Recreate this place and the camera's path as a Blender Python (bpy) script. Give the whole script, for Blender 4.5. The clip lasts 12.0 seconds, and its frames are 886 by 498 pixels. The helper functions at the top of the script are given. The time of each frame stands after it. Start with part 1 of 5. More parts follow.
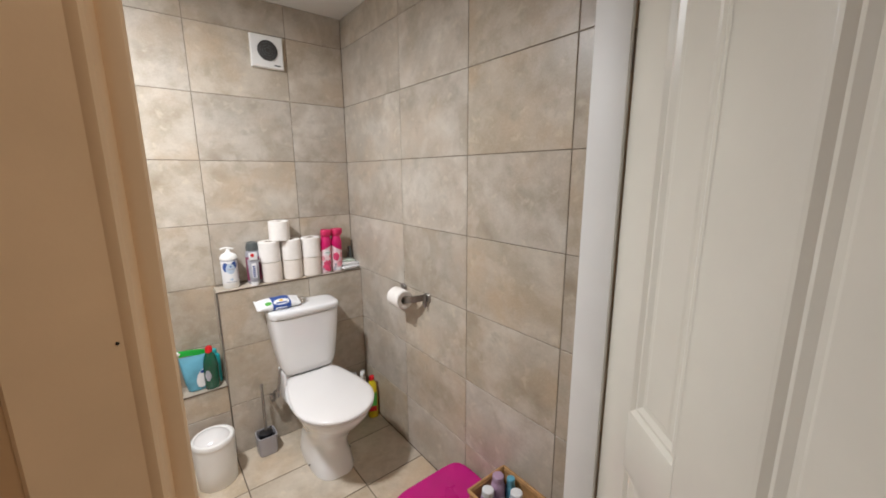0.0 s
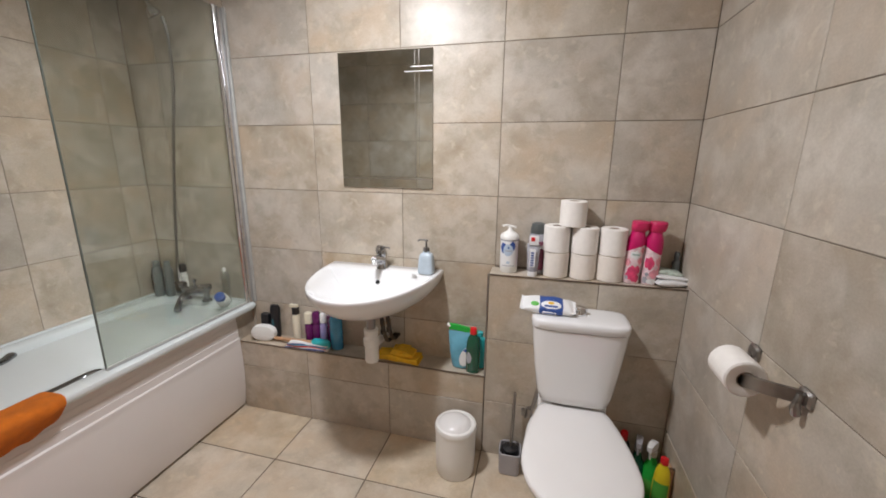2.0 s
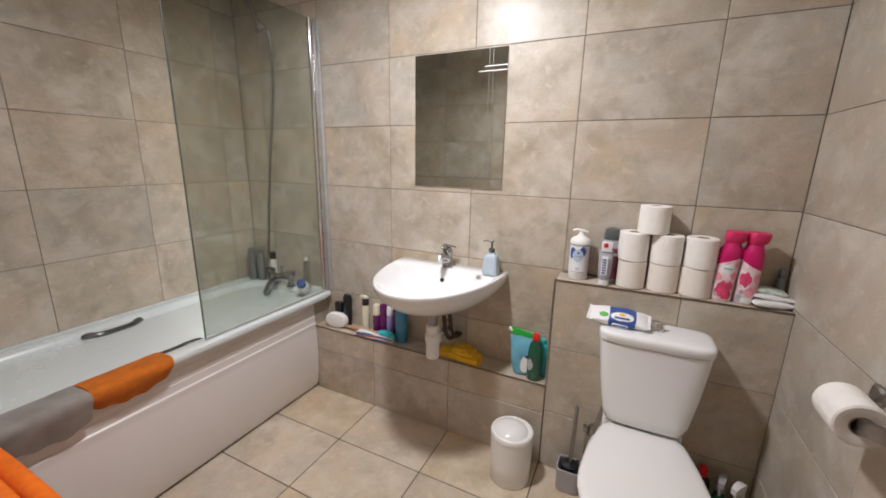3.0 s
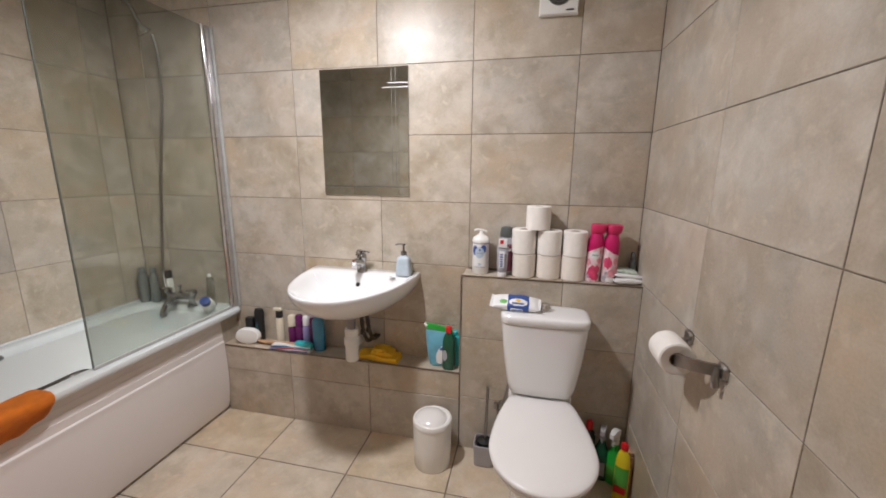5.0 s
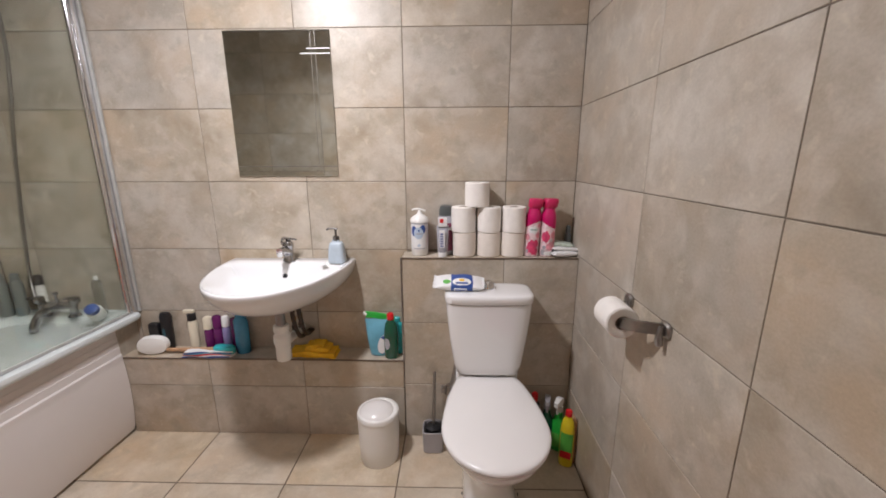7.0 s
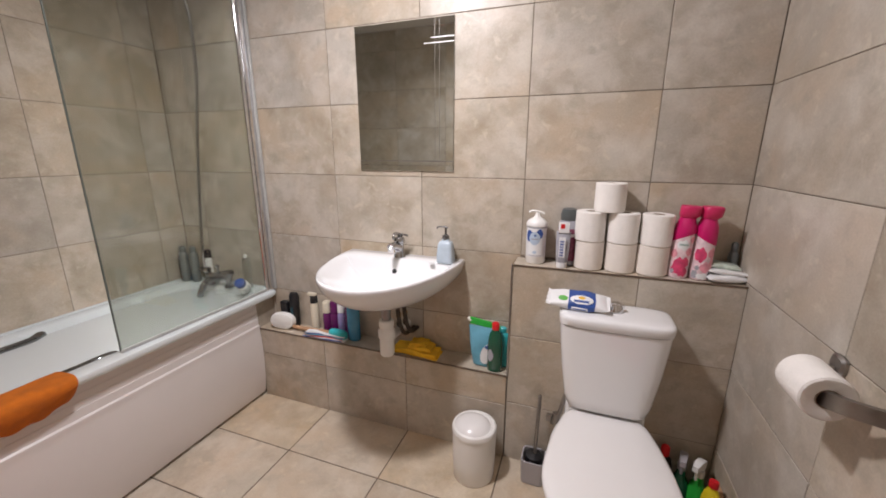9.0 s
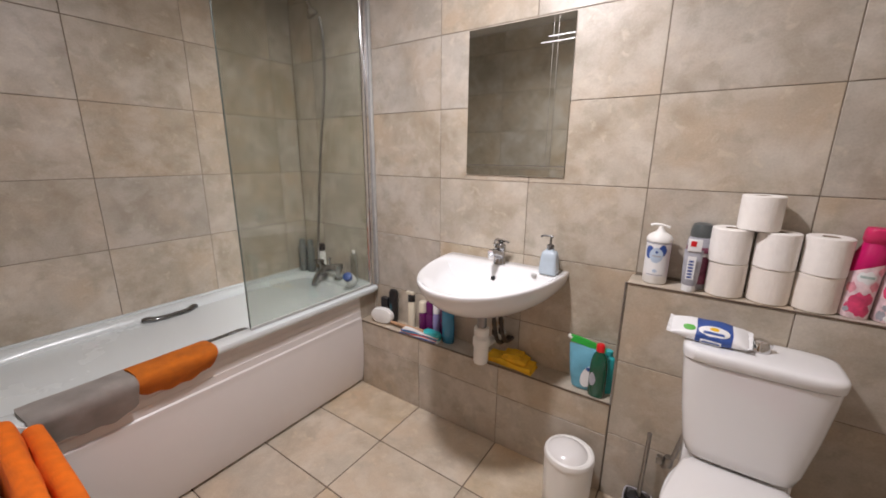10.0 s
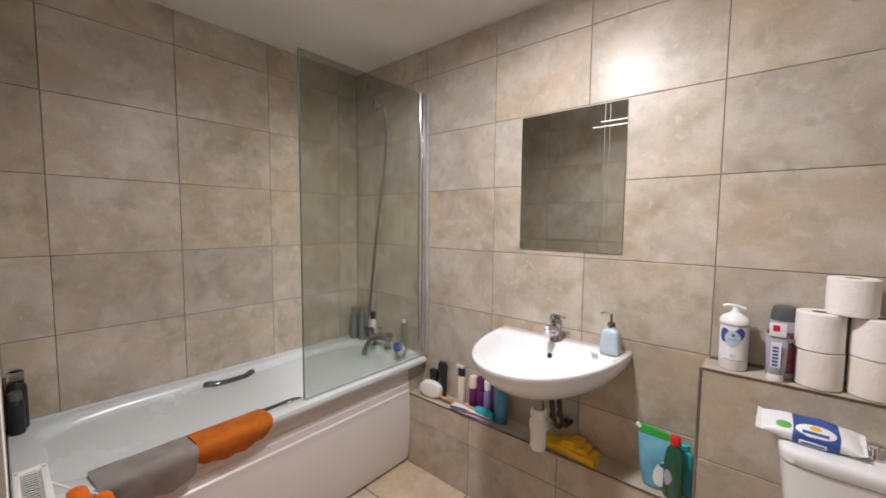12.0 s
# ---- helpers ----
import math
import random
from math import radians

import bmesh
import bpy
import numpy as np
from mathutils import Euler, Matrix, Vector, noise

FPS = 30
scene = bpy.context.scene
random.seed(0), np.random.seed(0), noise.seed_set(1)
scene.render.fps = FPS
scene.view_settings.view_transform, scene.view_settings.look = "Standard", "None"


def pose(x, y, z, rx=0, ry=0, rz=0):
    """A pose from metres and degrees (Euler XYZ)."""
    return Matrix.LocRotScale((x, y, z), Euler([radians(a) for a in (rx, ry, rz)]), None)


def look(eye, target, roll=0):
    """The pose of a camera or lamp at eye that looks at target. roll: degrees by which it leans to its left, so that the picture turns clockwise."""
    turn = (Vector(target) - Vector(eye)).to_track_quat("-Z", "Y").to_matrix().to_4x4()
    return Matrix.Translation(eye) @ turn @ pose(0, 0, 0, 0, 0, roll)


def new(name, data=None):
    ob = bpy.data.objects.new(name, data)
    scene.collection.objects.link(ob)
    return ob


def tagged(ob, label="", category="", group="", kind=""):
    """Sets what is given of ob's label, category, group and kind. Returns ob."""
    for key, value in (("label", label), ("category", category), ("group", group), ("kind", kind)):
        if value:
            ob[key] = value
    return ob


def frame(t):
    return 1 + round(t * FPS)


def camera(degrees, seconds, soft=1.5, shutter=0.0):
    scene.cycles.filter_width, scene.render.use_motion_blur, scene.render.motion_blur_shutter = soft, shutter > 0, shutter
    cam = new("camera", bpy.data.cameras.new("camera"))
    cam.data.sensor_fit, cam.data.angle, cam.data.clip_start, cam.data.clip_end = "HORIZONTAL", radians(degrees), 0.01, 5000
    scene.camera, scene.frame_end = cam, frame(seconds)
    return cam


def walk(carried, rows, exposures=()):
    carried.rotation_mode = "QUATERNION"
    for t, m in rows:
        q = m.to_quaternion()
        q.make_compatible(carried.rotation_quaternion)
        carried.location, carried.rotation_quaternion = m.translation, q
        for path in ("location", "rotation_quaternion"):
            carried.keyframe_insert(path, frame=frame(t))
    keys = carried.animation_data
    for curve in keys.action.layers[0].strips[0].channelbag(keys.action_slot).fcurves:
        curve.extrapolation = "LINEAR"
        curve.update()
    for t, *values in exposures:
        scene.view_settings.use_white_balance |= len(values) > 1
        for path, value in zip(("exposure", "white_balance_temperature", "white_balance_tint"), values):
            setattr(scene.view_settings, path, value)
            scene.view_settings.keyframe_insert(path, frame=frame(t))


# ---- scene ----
cam = camera(99.0, 12.0, soft=1.8)
PATH = [
    (0, (-1.042, -2.291, 1.534), (0.174, -0.752, 1.141), -0.3),
    (0.5, (-0.952, -2.176, 1.494), (0.212, -0.602, 1.088), -0.1),
    (1, (-0.788, -1.991, 1.43), (0.004, -0.205, 1.003), -0.0),
    (1.5, (-0.63, -1.825, 1.428), (-0.43, 0.11, 0.967), 0.1),
    (2, (-0.605, -1.764, 1.441), (-1.08, 0.124, 0.981), 0.6),
    (2.5, (-0.593, -1.725, 1.433), (-1.441, 0.026, 0.971), 1.1),
    (4.5, (-0.498, -1.868, 1.433), (-1.118, -0.012, 1.022), 0.7),
    (5, (-0.513, -1.865, 1.431), (-0.935, 0.048, 1.027), 0.5),
    (5.5, (-0.513, -1.853, 1.437), (-0.682, 0.1, 1.036), 0.2),
    (6, (-0.562, -1.831, 1.396), (-0.591, 0.127, 0.992), 0.0),
    (6.5, (-0.572, -1.816, 1.38), (-0.595, 0.135, 0.943), -0.2),
    (8.5, (-0.543, -1.66, 1.372), (-0.987, 0.227, 0.882), -0.0),
    (9, (-0.568, -1.625, 1.381), (-1.224, 0.2, 0.892), 0.1),
    (9.5, (-0.608, -1.61, 1.39), (-1.489, 0.119, 0.905), 0.4),
    (10, (-0.625, -1.604, 1.389), (-1.709, 0.006, 0.909), 0.5),
    (10.5, (-0.643, -1.601, 1.424), (-1.803, -0.042, 0.951), 0.5),
    (11, (-0.651, -1.61, 1.468), (-1.873, -0.076, 1.076), 0.6),
    (11.5, (-0.654, -1.638, 1.473), (-1.943, -0.116, 1.322), 0.6),
    (12, (-0.669, -1.658, 1.428), (-1.953, -0.131, 1.285), 0.5),
]
walk(cam, [(t, look(eye, target, roll)) for t, eye, target, roll in PATH],
     exposures=[(0, 0.24, 6200, 8), (0.5, -0.10, 6000, 10), (1.5, -0.11, 6150, 10), (2.5, -0.14, 6350, 11), (4.5, -0.13, 6400, 12), (6.5, -0.13, 6350, 14), (9.5, -0.14, 6450, 16), (12, -0.15, 6450, 14)])

# ---- light ----

world = bpy.data.worlds.new("world")
world.use_nodes = True
world.node_tree.nodes["Background"].inputs[0].default_value = (0.9, 0.8, 0.7, 1)
world.node_tree.nodes["Background"].inputs[1].default_value = 0.02
scene.world = world

LAMP = (-1.31, -0.9)      # the bathroom's downlight
HALL_LAMP = (-0.8, -3.1)
CEIL = 2.42


def area_lamp(name, at, size, watts, colour, spread=180.0, rx=0.0, ry=0.0):
    data = bpy.data.lights.new(name, "AREA")
    data.shape, data.size, data.energy, data.color = "DISK", size, watts, colour
    data.spread = radians(spread)
    ob = new(name, data)
    ob.matrix_world = pose(*at, rx, ry, 0)
    return ob


area_lamp("bathroom_light", (LAMP[0], LAMP[1], CEIL - 0.072), 0.17, 24.5, (1.0, 0.985, 1.0), 166, 9, -2.5)
area_lamp("hall_light", (HALL_LAMP[0], HALL_LAMP[1], CEIL - 0.06), 0.2, 6.5, (1.0, 0.82, 0.62), 175)

# ---- materials ----


def material(name, colour, rough=0.5, metal=0.0, vary=0.06, scale=8.0, bump=0.0, bump_scale=120.0, coat=0.0,
             per_object=0.0, sheen=0.0, transmission=0.0, subsurface=0.0):
    m = bpy.data.materials.new(name)
    m.use_nodes = True
    nt = m.node_tree
    n, link = nt.nodes, nt.links.new
    b = n["Principled BSDF"]
    b.inputs["Roughness"].default_value = rough
    b.inputs["Metallic"].default_value = metal
    b.inputs["Coat Weight"].default_value = coat
    b.inputs["Sheen Weight"].default_value = sheen
    b.inputs["Transmission Weight"].default_value = transmission
    b.inputs["Subsurface Weight"].default_value = subsurface
    b.inputs["Subsurface Scale"].default_value = 0.01
    b.inputs["Base Color"].default_value = (*colour, 1)
    tc = n.new("ShaderNodeTexCoord")
    if vary:
        t = n.new("ShaderNodeTexNoise")
        t.inputs["Scale"].default_value, t.inputs["Detail"].default_value = scale, 5
        link(tc.outputs["Object"], t.inputs["Vector"])
        ramp = n.new("ShaderNodeValToRGB")
        ramp.color_ramp.elements[0].position, ramp.color_ramp.elements[1].position = 0.3, 0.7
        ramp.color_ramp.elements[0].color = (*[max(0, c * (1 - vary)) for c in colour], 1)
        ramp.color_ramp.elements[1].color = (*[min(1, c * (1 + vary)) for c in colour], 1)
        link(t.outputs["Fac"], ramp.inputs["Fac"])
        out = ramp.outputs["Color"]
        link(out, b.inputs["Base Color"])
        r = n.new("ShaderNodeMapRange")
        r.inputs["To Min"].default_value, r.inputs["To Max"].default_value = rough * 0.85, min(1, rough * 1.18)
        link(t.outputs["Fac"], r.inputs["Value"])
        link(r.outputs["Result"], b.inputs["Roughness"])
    if bump:
        t2 = n.new("ShaderNodeTexNoise")
        t2.inputs["Scale"].default_value, t2.inputs["Detail"].default_value = bump_scale, 4
        link(tc.outputs["Object"], t2.inputs["Vector"])
        bp = n.new("ShaderNodeBump")
        bp.inputs["Strength"].default_value, bp.inputs["Distance"].default_value = bump, 0.004
        link(t2.outputs["Fac"], bp.inputs["Height"])
        link(bp.outputs["Normal"], b.inputs["Normal"])
    return m


def stone_tile(name, dark, mid, light, rough):
    """Glazed porcelain with cloudy stone print: each tile takes its own piece of the print."""
    m = bpy.data.materials.new(name)
    m.use_nodes = True
    nt = m.node_tree
    n, link = nt.nodes, nt.links.new
    b = n["Principled BSDF"]
    tc, info = n.new("ShaderNodeTexCoord"), n.new("ShaderNodeObjectInfo")
    off = n.new("ShaderNodeVectorMath")
    off.operation = "MULTIPLY_ADD"
    comb = n.new("ShaderNodeCombineXYZ")
    for i in range(3):
        link(info.outputs["Random"], comb.inputs[i])
    off.inputs[1].default_value = (37.0, 91.0, 53.0)
    link(comb.outputs[0], off.inputs[0])
    link(tc.outputs["Object"], off.inputs[2])

    def noise_at(scale, detail, rough_, dist=0.0):
        t = n.new("ShaderNodeTexNoise")
        t.inputs["Scale"].default_value, t.inputs["Detail"].default_value = scale, detail
        t.inputs["Roughness"].default_value, t.inputs["Distortion"].default_value = rough_, dist
        link(off.outputs[0], t.inputs["Vector"])
        return t.outputs["Fac"]

    clouds, blots, grain = noise_at(4.5, 5, 0.55, 0.3), noise_at(15, 5, 0.6, 0.3), noise_at(160, 3, 0.6)
    ramp = n.new("ShaderNodeValToRGB")
    e = ramp.color_ramp.elements
    e[0].position, e[0].color = 0.30, (*dark, 1)
    e[1].position, e[1].color = 0.72, (*light, 1)
    k = e.new(0.5)
    k.color = (*mid, 1)
    link(clouds, ramp.inputs["Fac"])
    blot = n.new("ShaderNodeValToRGB")
    blot.color_ramp.elements[0].position, blot.color_ramp.elements[0].color = 0.36, (0.80, 0.75, 0.69, 1)
    blot.color_ramp.elements[1].position, blot.color_ramp.elements[1].color = 0.58, (1, 1, 1, 1)
    link(blots, blot.inputs["Fac"])
    mix = n.new("ShaderNodeMix")
    mix.data_type, mix.blend_type = "RGBA", "MULTIPLY"
    mix.inputs[0].default_value = 0.55
    link(ramp.outputs[0], mix.inputs[6])
    link(blot.outputs[0], mix.inputs[7])

    def layer(below, fac, lo, hi, most, colour):
        """Lay a colour over the print where the noise passes lo to hi."""
        span = n.new("ShaderNodeMapRange")
        span.inputs["From Min"].default_value, span.inputs["From Max"].default_value = lo, hi
        span.inputs["To Max"].default_value = most
        link(fac, span.inputs["Value"])
        over = n.new("ShaderNodeMix")
        over.data_type = "RGBA"
        over.inputs[7].default_value = (*colour, 1)
        link(span.outputs["Result"], over.inputs[0])
        link(below, over.inputs[6])
        return over.outputs[2]

    tan = tuple(a * b for a, b in zip(mid, (1.08, 0.985, 0.89)))
    ash = tuple(a * b for a, b in zip(mid, (0.91, 0.95, 0.99)))
    print_ = layer(mix.outputs[2], noise_at(3.4, 3, 0.5, 0.2), 0.46, 0.66, 0.70, tan)
    print_ = layer(print_, noise_at(4.1, 3, 0.5, 0.2), 0.50, 0.66, 0.55, ash)
    print_ = layer(print_, noise_at(6.5, 4, 0.55, 0.3), 0.50, 0.68, 0.55, (light[0] * 1.04, light[1] * 1.05, light[2] * 1.06))
    print_ = layer(print_, noise_at(12.0, 4, 0.55, 0.3), 0.55, 0.70, 0.52, (dark[0] * 0.92, dark[1] * 0.96, dark[2] * 0.99))
    print_ = layer(print_, noise_at(21.0, 3, 0.5, 0.4), 0.60, 0.72, 0.40, (light[0] * 1.08, light[1] * 1.06, light[2] * 0.97))
    fine = n.new("ShaderNodeMix")
    fine.data_type, fine.blend_type = "RGBA", "OVERLAY"
    fine.inputs[0].default_value = 0.16
    link(print_, fine.inputs[6])
    link(grain, fine.inputs[7])
    tone = n.new("ShaderNodeHueSaturation")
    val = n.new("ShaderNodeMapRange")
    val.inputs["To Min"].default_value, val.inputs["To Max"].default_value = 0.93, 1.06
    link(info.outputs["Random"], val.inputs["Value"])
    link(val.outputs["Result"], tone.inputs["Value"])
    again = n.new("ShaderNodeMath")
    again.operation = "MULTIPLY"
    again.inputs[1].default_value = 17.3
    link(info.outputs["Random"], again.inputs[0])
    part_of = n.new("ShaderNodeMath")
    part_of.operation = "FRACT"
    link(again.outputs[0], part_of.inputs[0])
    sat = n.new("ShaderNodeMapRange")
    sat.inputs["To Min"].default_value, sat.inputs["To Max"].default_value = 0.86, 1.20
    link(part_of.outputs[0], sat.inputs["Value"])
    link(sat.outputs["Result"], tone.inputs["Saturation"])
    link(fine.outputs[2], tone.inputs["Color"])
    link(tone.outputs[0], b.inputs["Base Color"])
    rr = n.new("ShaderNodeMapRange")
    rr.inputs["To Min"].default_value, rr.inputs["To Max"].default_value = rough * 0.8, rough * 1.3
    link(blots, rr.inputs["Value"])
    link(rr.outputs["Result"], b.inputs["Roughness"])
    bp = n.new("ShaderNodeBump")
    bp.inputs["Strength"].default_value, bp.inputs["Distance"].default_value = 0.12, 0.003
    link(blots, bp.inputs["Height"])
    link(bp.outputs["Normal"], b.inputs["Normal"])
    return m


TILE = stone_tile("wall_tile", (0.365, 0.310, 0.236), (0.462, 0.406, 0.332), (0.585, 0.533, 0.462), 0.36)
FLOOR_TILE = stone_tile("floor_tile", (0.475, 0.395, 0.295), (0.57, 0.488, 0.382), (0.67, 0.588, 0.485), 0.36)
GROUT = material("grout", (0.20, 0.165, 0.13), 0.9, vary=0.25, scale=20)
FLOOR_GROUT = material("floor_grout", (0.15, 0.115, 0.085), 0.9, vary=0.25, scale=20)
SEAL = material("clear_seal_strip", (0.42, 0.42, 0.40), 0.4, vary=0.1, scale=20)
CEILING = material("ceiling_paint", (0.78, 0.76, 0.72), 0.45, vary=0.03, scale=3, bump=0.05, bump_scale=60)
PAINT = material("white_gloss_paint", (0.80, 0.79, 0.76), 0.46, vary=0.03, scale=6, bump=0.06, bump_scale=40)
CREAM = material("cream_door_paint", (0.78, 0.75, 0.66), 0.3, vary=0.03, scale=5, bump=0.05, bump_scale=50)
HALL = material("hall_paint", (0.64, 0.46, 0.29), 0.55, vary=0.05, scale=4, bump=0.08, bump_scale=90)
HALL_TRIM = material("hall_trim_paint", (0.84, 0.66, 0.47), 0.4, vary=0.06, scale=9, bump=0.08, bump_scale=60)
CARPET = material("hall_carpet", (0.25, 0.2, 0.16), 0.95, vary=0.2, scale=60, bump=0.4, bump_scale=300)
CERAMIC = material("white_ceramic", (0.80, 0.80, 0.80), 0.1, vary=0.015, scale=3, coat=0.4)
ACRYLIC = material("bath_acrylic", (0.66, 0.705, 0.705), 0.26, vary=0.02, scale=3, coat=0.12)
PANEL = material("bath_panel_plastic", (0.73, 0.69, 0.67), 0.3, vary=0.02, scale=4)
SEAT = material("seat_plastic", (0.78, 0.76, 0.745), 0.2, vary=0.01)
PLASTIC = material("white_plastic", (0.80, 0.79, 0.76), 0.35, vary=0.02, scale=9)
CHROME = material("chrome", (0.72, 0.72, 0.73), 0.12, 1.0, vary=0.05, scale=30)
TAP_CHROME = material("worn_chrome", (0.44, 0.44, 0.45), 0.1, 1.0, vary=0.08, scale=30)
STEEL = material("brushed_steel", (0.34, 0.325, 0.31), 0.35, 1.0, vary=0.1, scale=40)
GUNMETAL = material("gunmetal", (0.20, 0.195, 0.19), 0.28, 1.0, vary=0.08, scale=40)
BRASS = material("dull_brass", (0.30, 0.19, 0.08), 0.4, 1.0, vary=0.15, scale=40)
GRIP_METAL = material("grip_chrome", (0.24, 0.245, 0.25), 0.16, 1.0, vary=0.08, scale=40)
HOSE_METAL = material("dark_braided_hose", (0.07, 0.055, 0.045), 0.45, 0.6, vary=0.4, scale=120)
TRIM = material("tile_trim", (0.15, 0.11, 0.08), 0.45, 0.3, vary=0.15, scale=20)
BLACK = material("black_plastic", (0.014, 0.014, 0.016), 0.35, vary=0.2)
# near-black that paints the shade inside the radiator and the basin overflow
DARK = material("opening_shade", (0.01, 0.01, 0.01), 0.8, vary=0)
MESH_GREY = material("fan_mesh", (0.05, 0.045, 0.042), 0.6, vary=0.3, scale=90, bump=0.5, bump_scale=400)
PAPER = material("tissue_paper", (0.84, 0.805, 0.76), 0.95, vary=0.03, scale=40, bump=0.35, bump_scale=150)
PAPER_WARM = material("cream_tissue_paper", (0.80, 0.74, 0.67), 0.95, vary=0.03, scale=40, bump=0.35, bump_scale=150)
CARD = material("cardboard_core", (0.33, 0.25, 0.18), 0.9, vary=0.1)
MIRROR = material("mirror_silver", (0.60, 0.62, 0.59), 0.04, 1.0, vary=0)
ETCH = material("etched_glass", (0.72, 0.74, 0.73), 0.35, 0.3, vary=0)
ORANGE = material("orange_towelling", (0.74, 0.145, 0.001), 0.95, vary=0.14, scale=30, bump=0.6, bump_scale=260)
RUST = material("burnt_orange_towelling", (0.50, 0.125, 0.004), 0.95, vary=0.16, scale=26, bump=0.5, bump_scale=300)
GREY_CLOTH = material("grey_towelling", (0.25, 0.225, 0.205), 0.95, vary=0.22, scale=14, bump=0.35, bump_scale=420, sheen=0.2)
YELLOW_CLOTH = material("yellow_cloth", (0.80, 0.47, 0.02), 0.9, vary=0.12, scale=25, bump=0.5, bump_scale=200)
MAGENTA = material("magenta_plastic", (0.50, 0.004, 0.19), 0.28, vary=0.08, scale=7, subsurface=0.1)
WICKER = material("basket_wood", (0.42, 0.23, 0.09), 0.6, vary=0.25, scale=40, bump=0.4, bump_scale=120)
PINK = material("hot_pink_plastic", (0.56, 0.008, 0.13), 0.3, vary=0.05)
PINK_LABEL = material("pale_pink_label", (0.80, 0.60, 0.63), 0.35, vary=0.3, scale=35)
BLUE_GLASS = material("pale_blue_plastic", (0.47, 0.55, 0.62), 0.25, vary=0.08, scale=20)
LABEL_BLUE = material("label_blue", (0.03, 0.08, 0.30), 0.4, vary=0.05)
PALE_BLUE = material("pale_blue_print", (0.46, 0.56, 0.68), 0.4, vary=0.1)
LABEL_GREY = material("label_grey", (0.36, 0.36, 0.40), 0.4, vary=0.15, scale=50)
LABEL_WHITE = material("label_white", (0.78, 0.78, 0.78), 0.4, vary=0.03)
LABEL_GREEN = material("label_green", (0.10, 0.42, 0.06), 0.4, vary=0.1)
RED = material("red_plastic", (0.62, 0.015, 0.02), 0.3, vary=0.05)
GREEN = material("green_plastic", (0.02, 0.42, 0.05), 0.3, vary=0.08)
DARK_GREEN = material("green_liquid_bottle", (0.006, 0.085, 0.045), 0.12, vary=0.2, scale=12, coat=0.5)
TEAL = material("teal_plastic", (0.03, 0.42, 0.45), 0.3, vary=0.08)
SKY = material("light_blue_pouch", (0.13, 0.37, 0.49), 0.3, vary=0.2, scale=14, bump=0.3, bump_scale=30)
PURPLE = material("purple_bottle", (0.13, 0.015, 0.11), 0.25, vary=0.15)
BLUE_CLEAR = material("clear_blue_bottle", (0.07, 0.36, 0.62), 0.12, vary=0.15, scale=25, transmission=0.35, coat=0.3)
CREAM_PLASTIC = material("cream_plastic", (0.72, 0.66, 0.52), 0.4, vary=0.04)
YELLOW = material("yellow_plastic", (0.78, 0.62, 0.02), 0.3, vary=0.08)
WOOD = material("pale_wood", (0.50, 0.29, 0.16), 0.5, vary=0.2, scale=40)
GREY_PLASTIC = material("warm_grey_plastic", (0.36, 0.345, 0.36), 0.45, vary=0.05)
BOTTLE_GREY = material("grey_bottle_plastic", (0.20, 0.215, 0.205), 0.3, vary=0.12)
SMOKE = material("smoky_bottle", (0.09, 0.10, 0.10), 0.3, vary=0.15)
DARK_EDGE = material("cut_glass_edge", (0.10, 0.115, 0.10), 0.25, vary=0.1)
GAP_SHADE = material("gap_shade", (0.05, 0.045, 0.04), 0.8, vary=0.2)


def glass(name, colour, rough=0.0, ior=1.45):
    m = bpy.data.materials.new(name)
    m.use_nodes = True
    b = m.node_tree.nodes["Principled BSDF"]
    b.inputs["Base Color"].default_value = (*colour, 1)
    b.inputs["Transmission Weight"].default_value = 1
    b.inputs["Roughness"].default_value, b.inputs["IOR"].default_value = rough, ior
    return m


GLASS = glass("screen_glass", (0.60, 0.625, 0.575))
CLEAR = glass("clear_bottle", (0.9, 0.93, 0.92), 0.08)


def glowing(name, colour, strength):
    m = bpy.data.materials.new(name)
    m.use_nodes = True
    b = m.node_tree.nodes["Principled BSDF"]
    b.inputs["Emission Color"].default_value = (*colour, 1)
    b.inputs["Emission Strength"].default_value = strength
    return m


GLOW = glowing("lamp_diffuser", (1.0, 0.985, 1.0), 60)
GLOW_HALL = glowing("hall_lamp_diffuser", (1.0, 0.66, 0.36), 3)

# ---- mesh helpers ----


def mesh(bm, name, mat, smooth=True, angle=35):
    bmesh.ops.recalc_face_normals(bm, faces=bm.faces)
    me = bpy.data.meshes.new(name)
    if smooth:
        for f in bm.faces:
            f.smooth = True
        for e in bm.edges:
            if len(e.link_faces) == 2 and e.calc_face_angle(0) > radians(angle):
                e.smooth = False
    bm.to_mesh(me)
    bm.free()
    me.materials.append(mat)
    return me


def part(name, bm, mat, parent, label="", m=None, angle=35):
    ob = new(name, mesh(bm, name, mat, angle=angle))
    ob.parent = parent
    if m is not None:
        ob.matrix_basis = m
    if label:
        ob["label"] = label
    return ob


def thing(name, at, label, category, group="", rz=0.0, kind=""):
    ob = new(name)
    ob.empty_display_size = 0.05
    ob.matrix_world = pose(*at, 0, 0, rz)
    return tagged(ob, label, category, group, kind)


def solid(name, bm, mat, label, category, group="", kind="", at=None, rz=0.0, angle=35):
    ob = new(name, mesh(bm, name, mat, angle=angle))
    if at:
        ob.matrix_world = pose(*at, 0, 0, rz)
    return tagged(ob, label, category, group, kind)


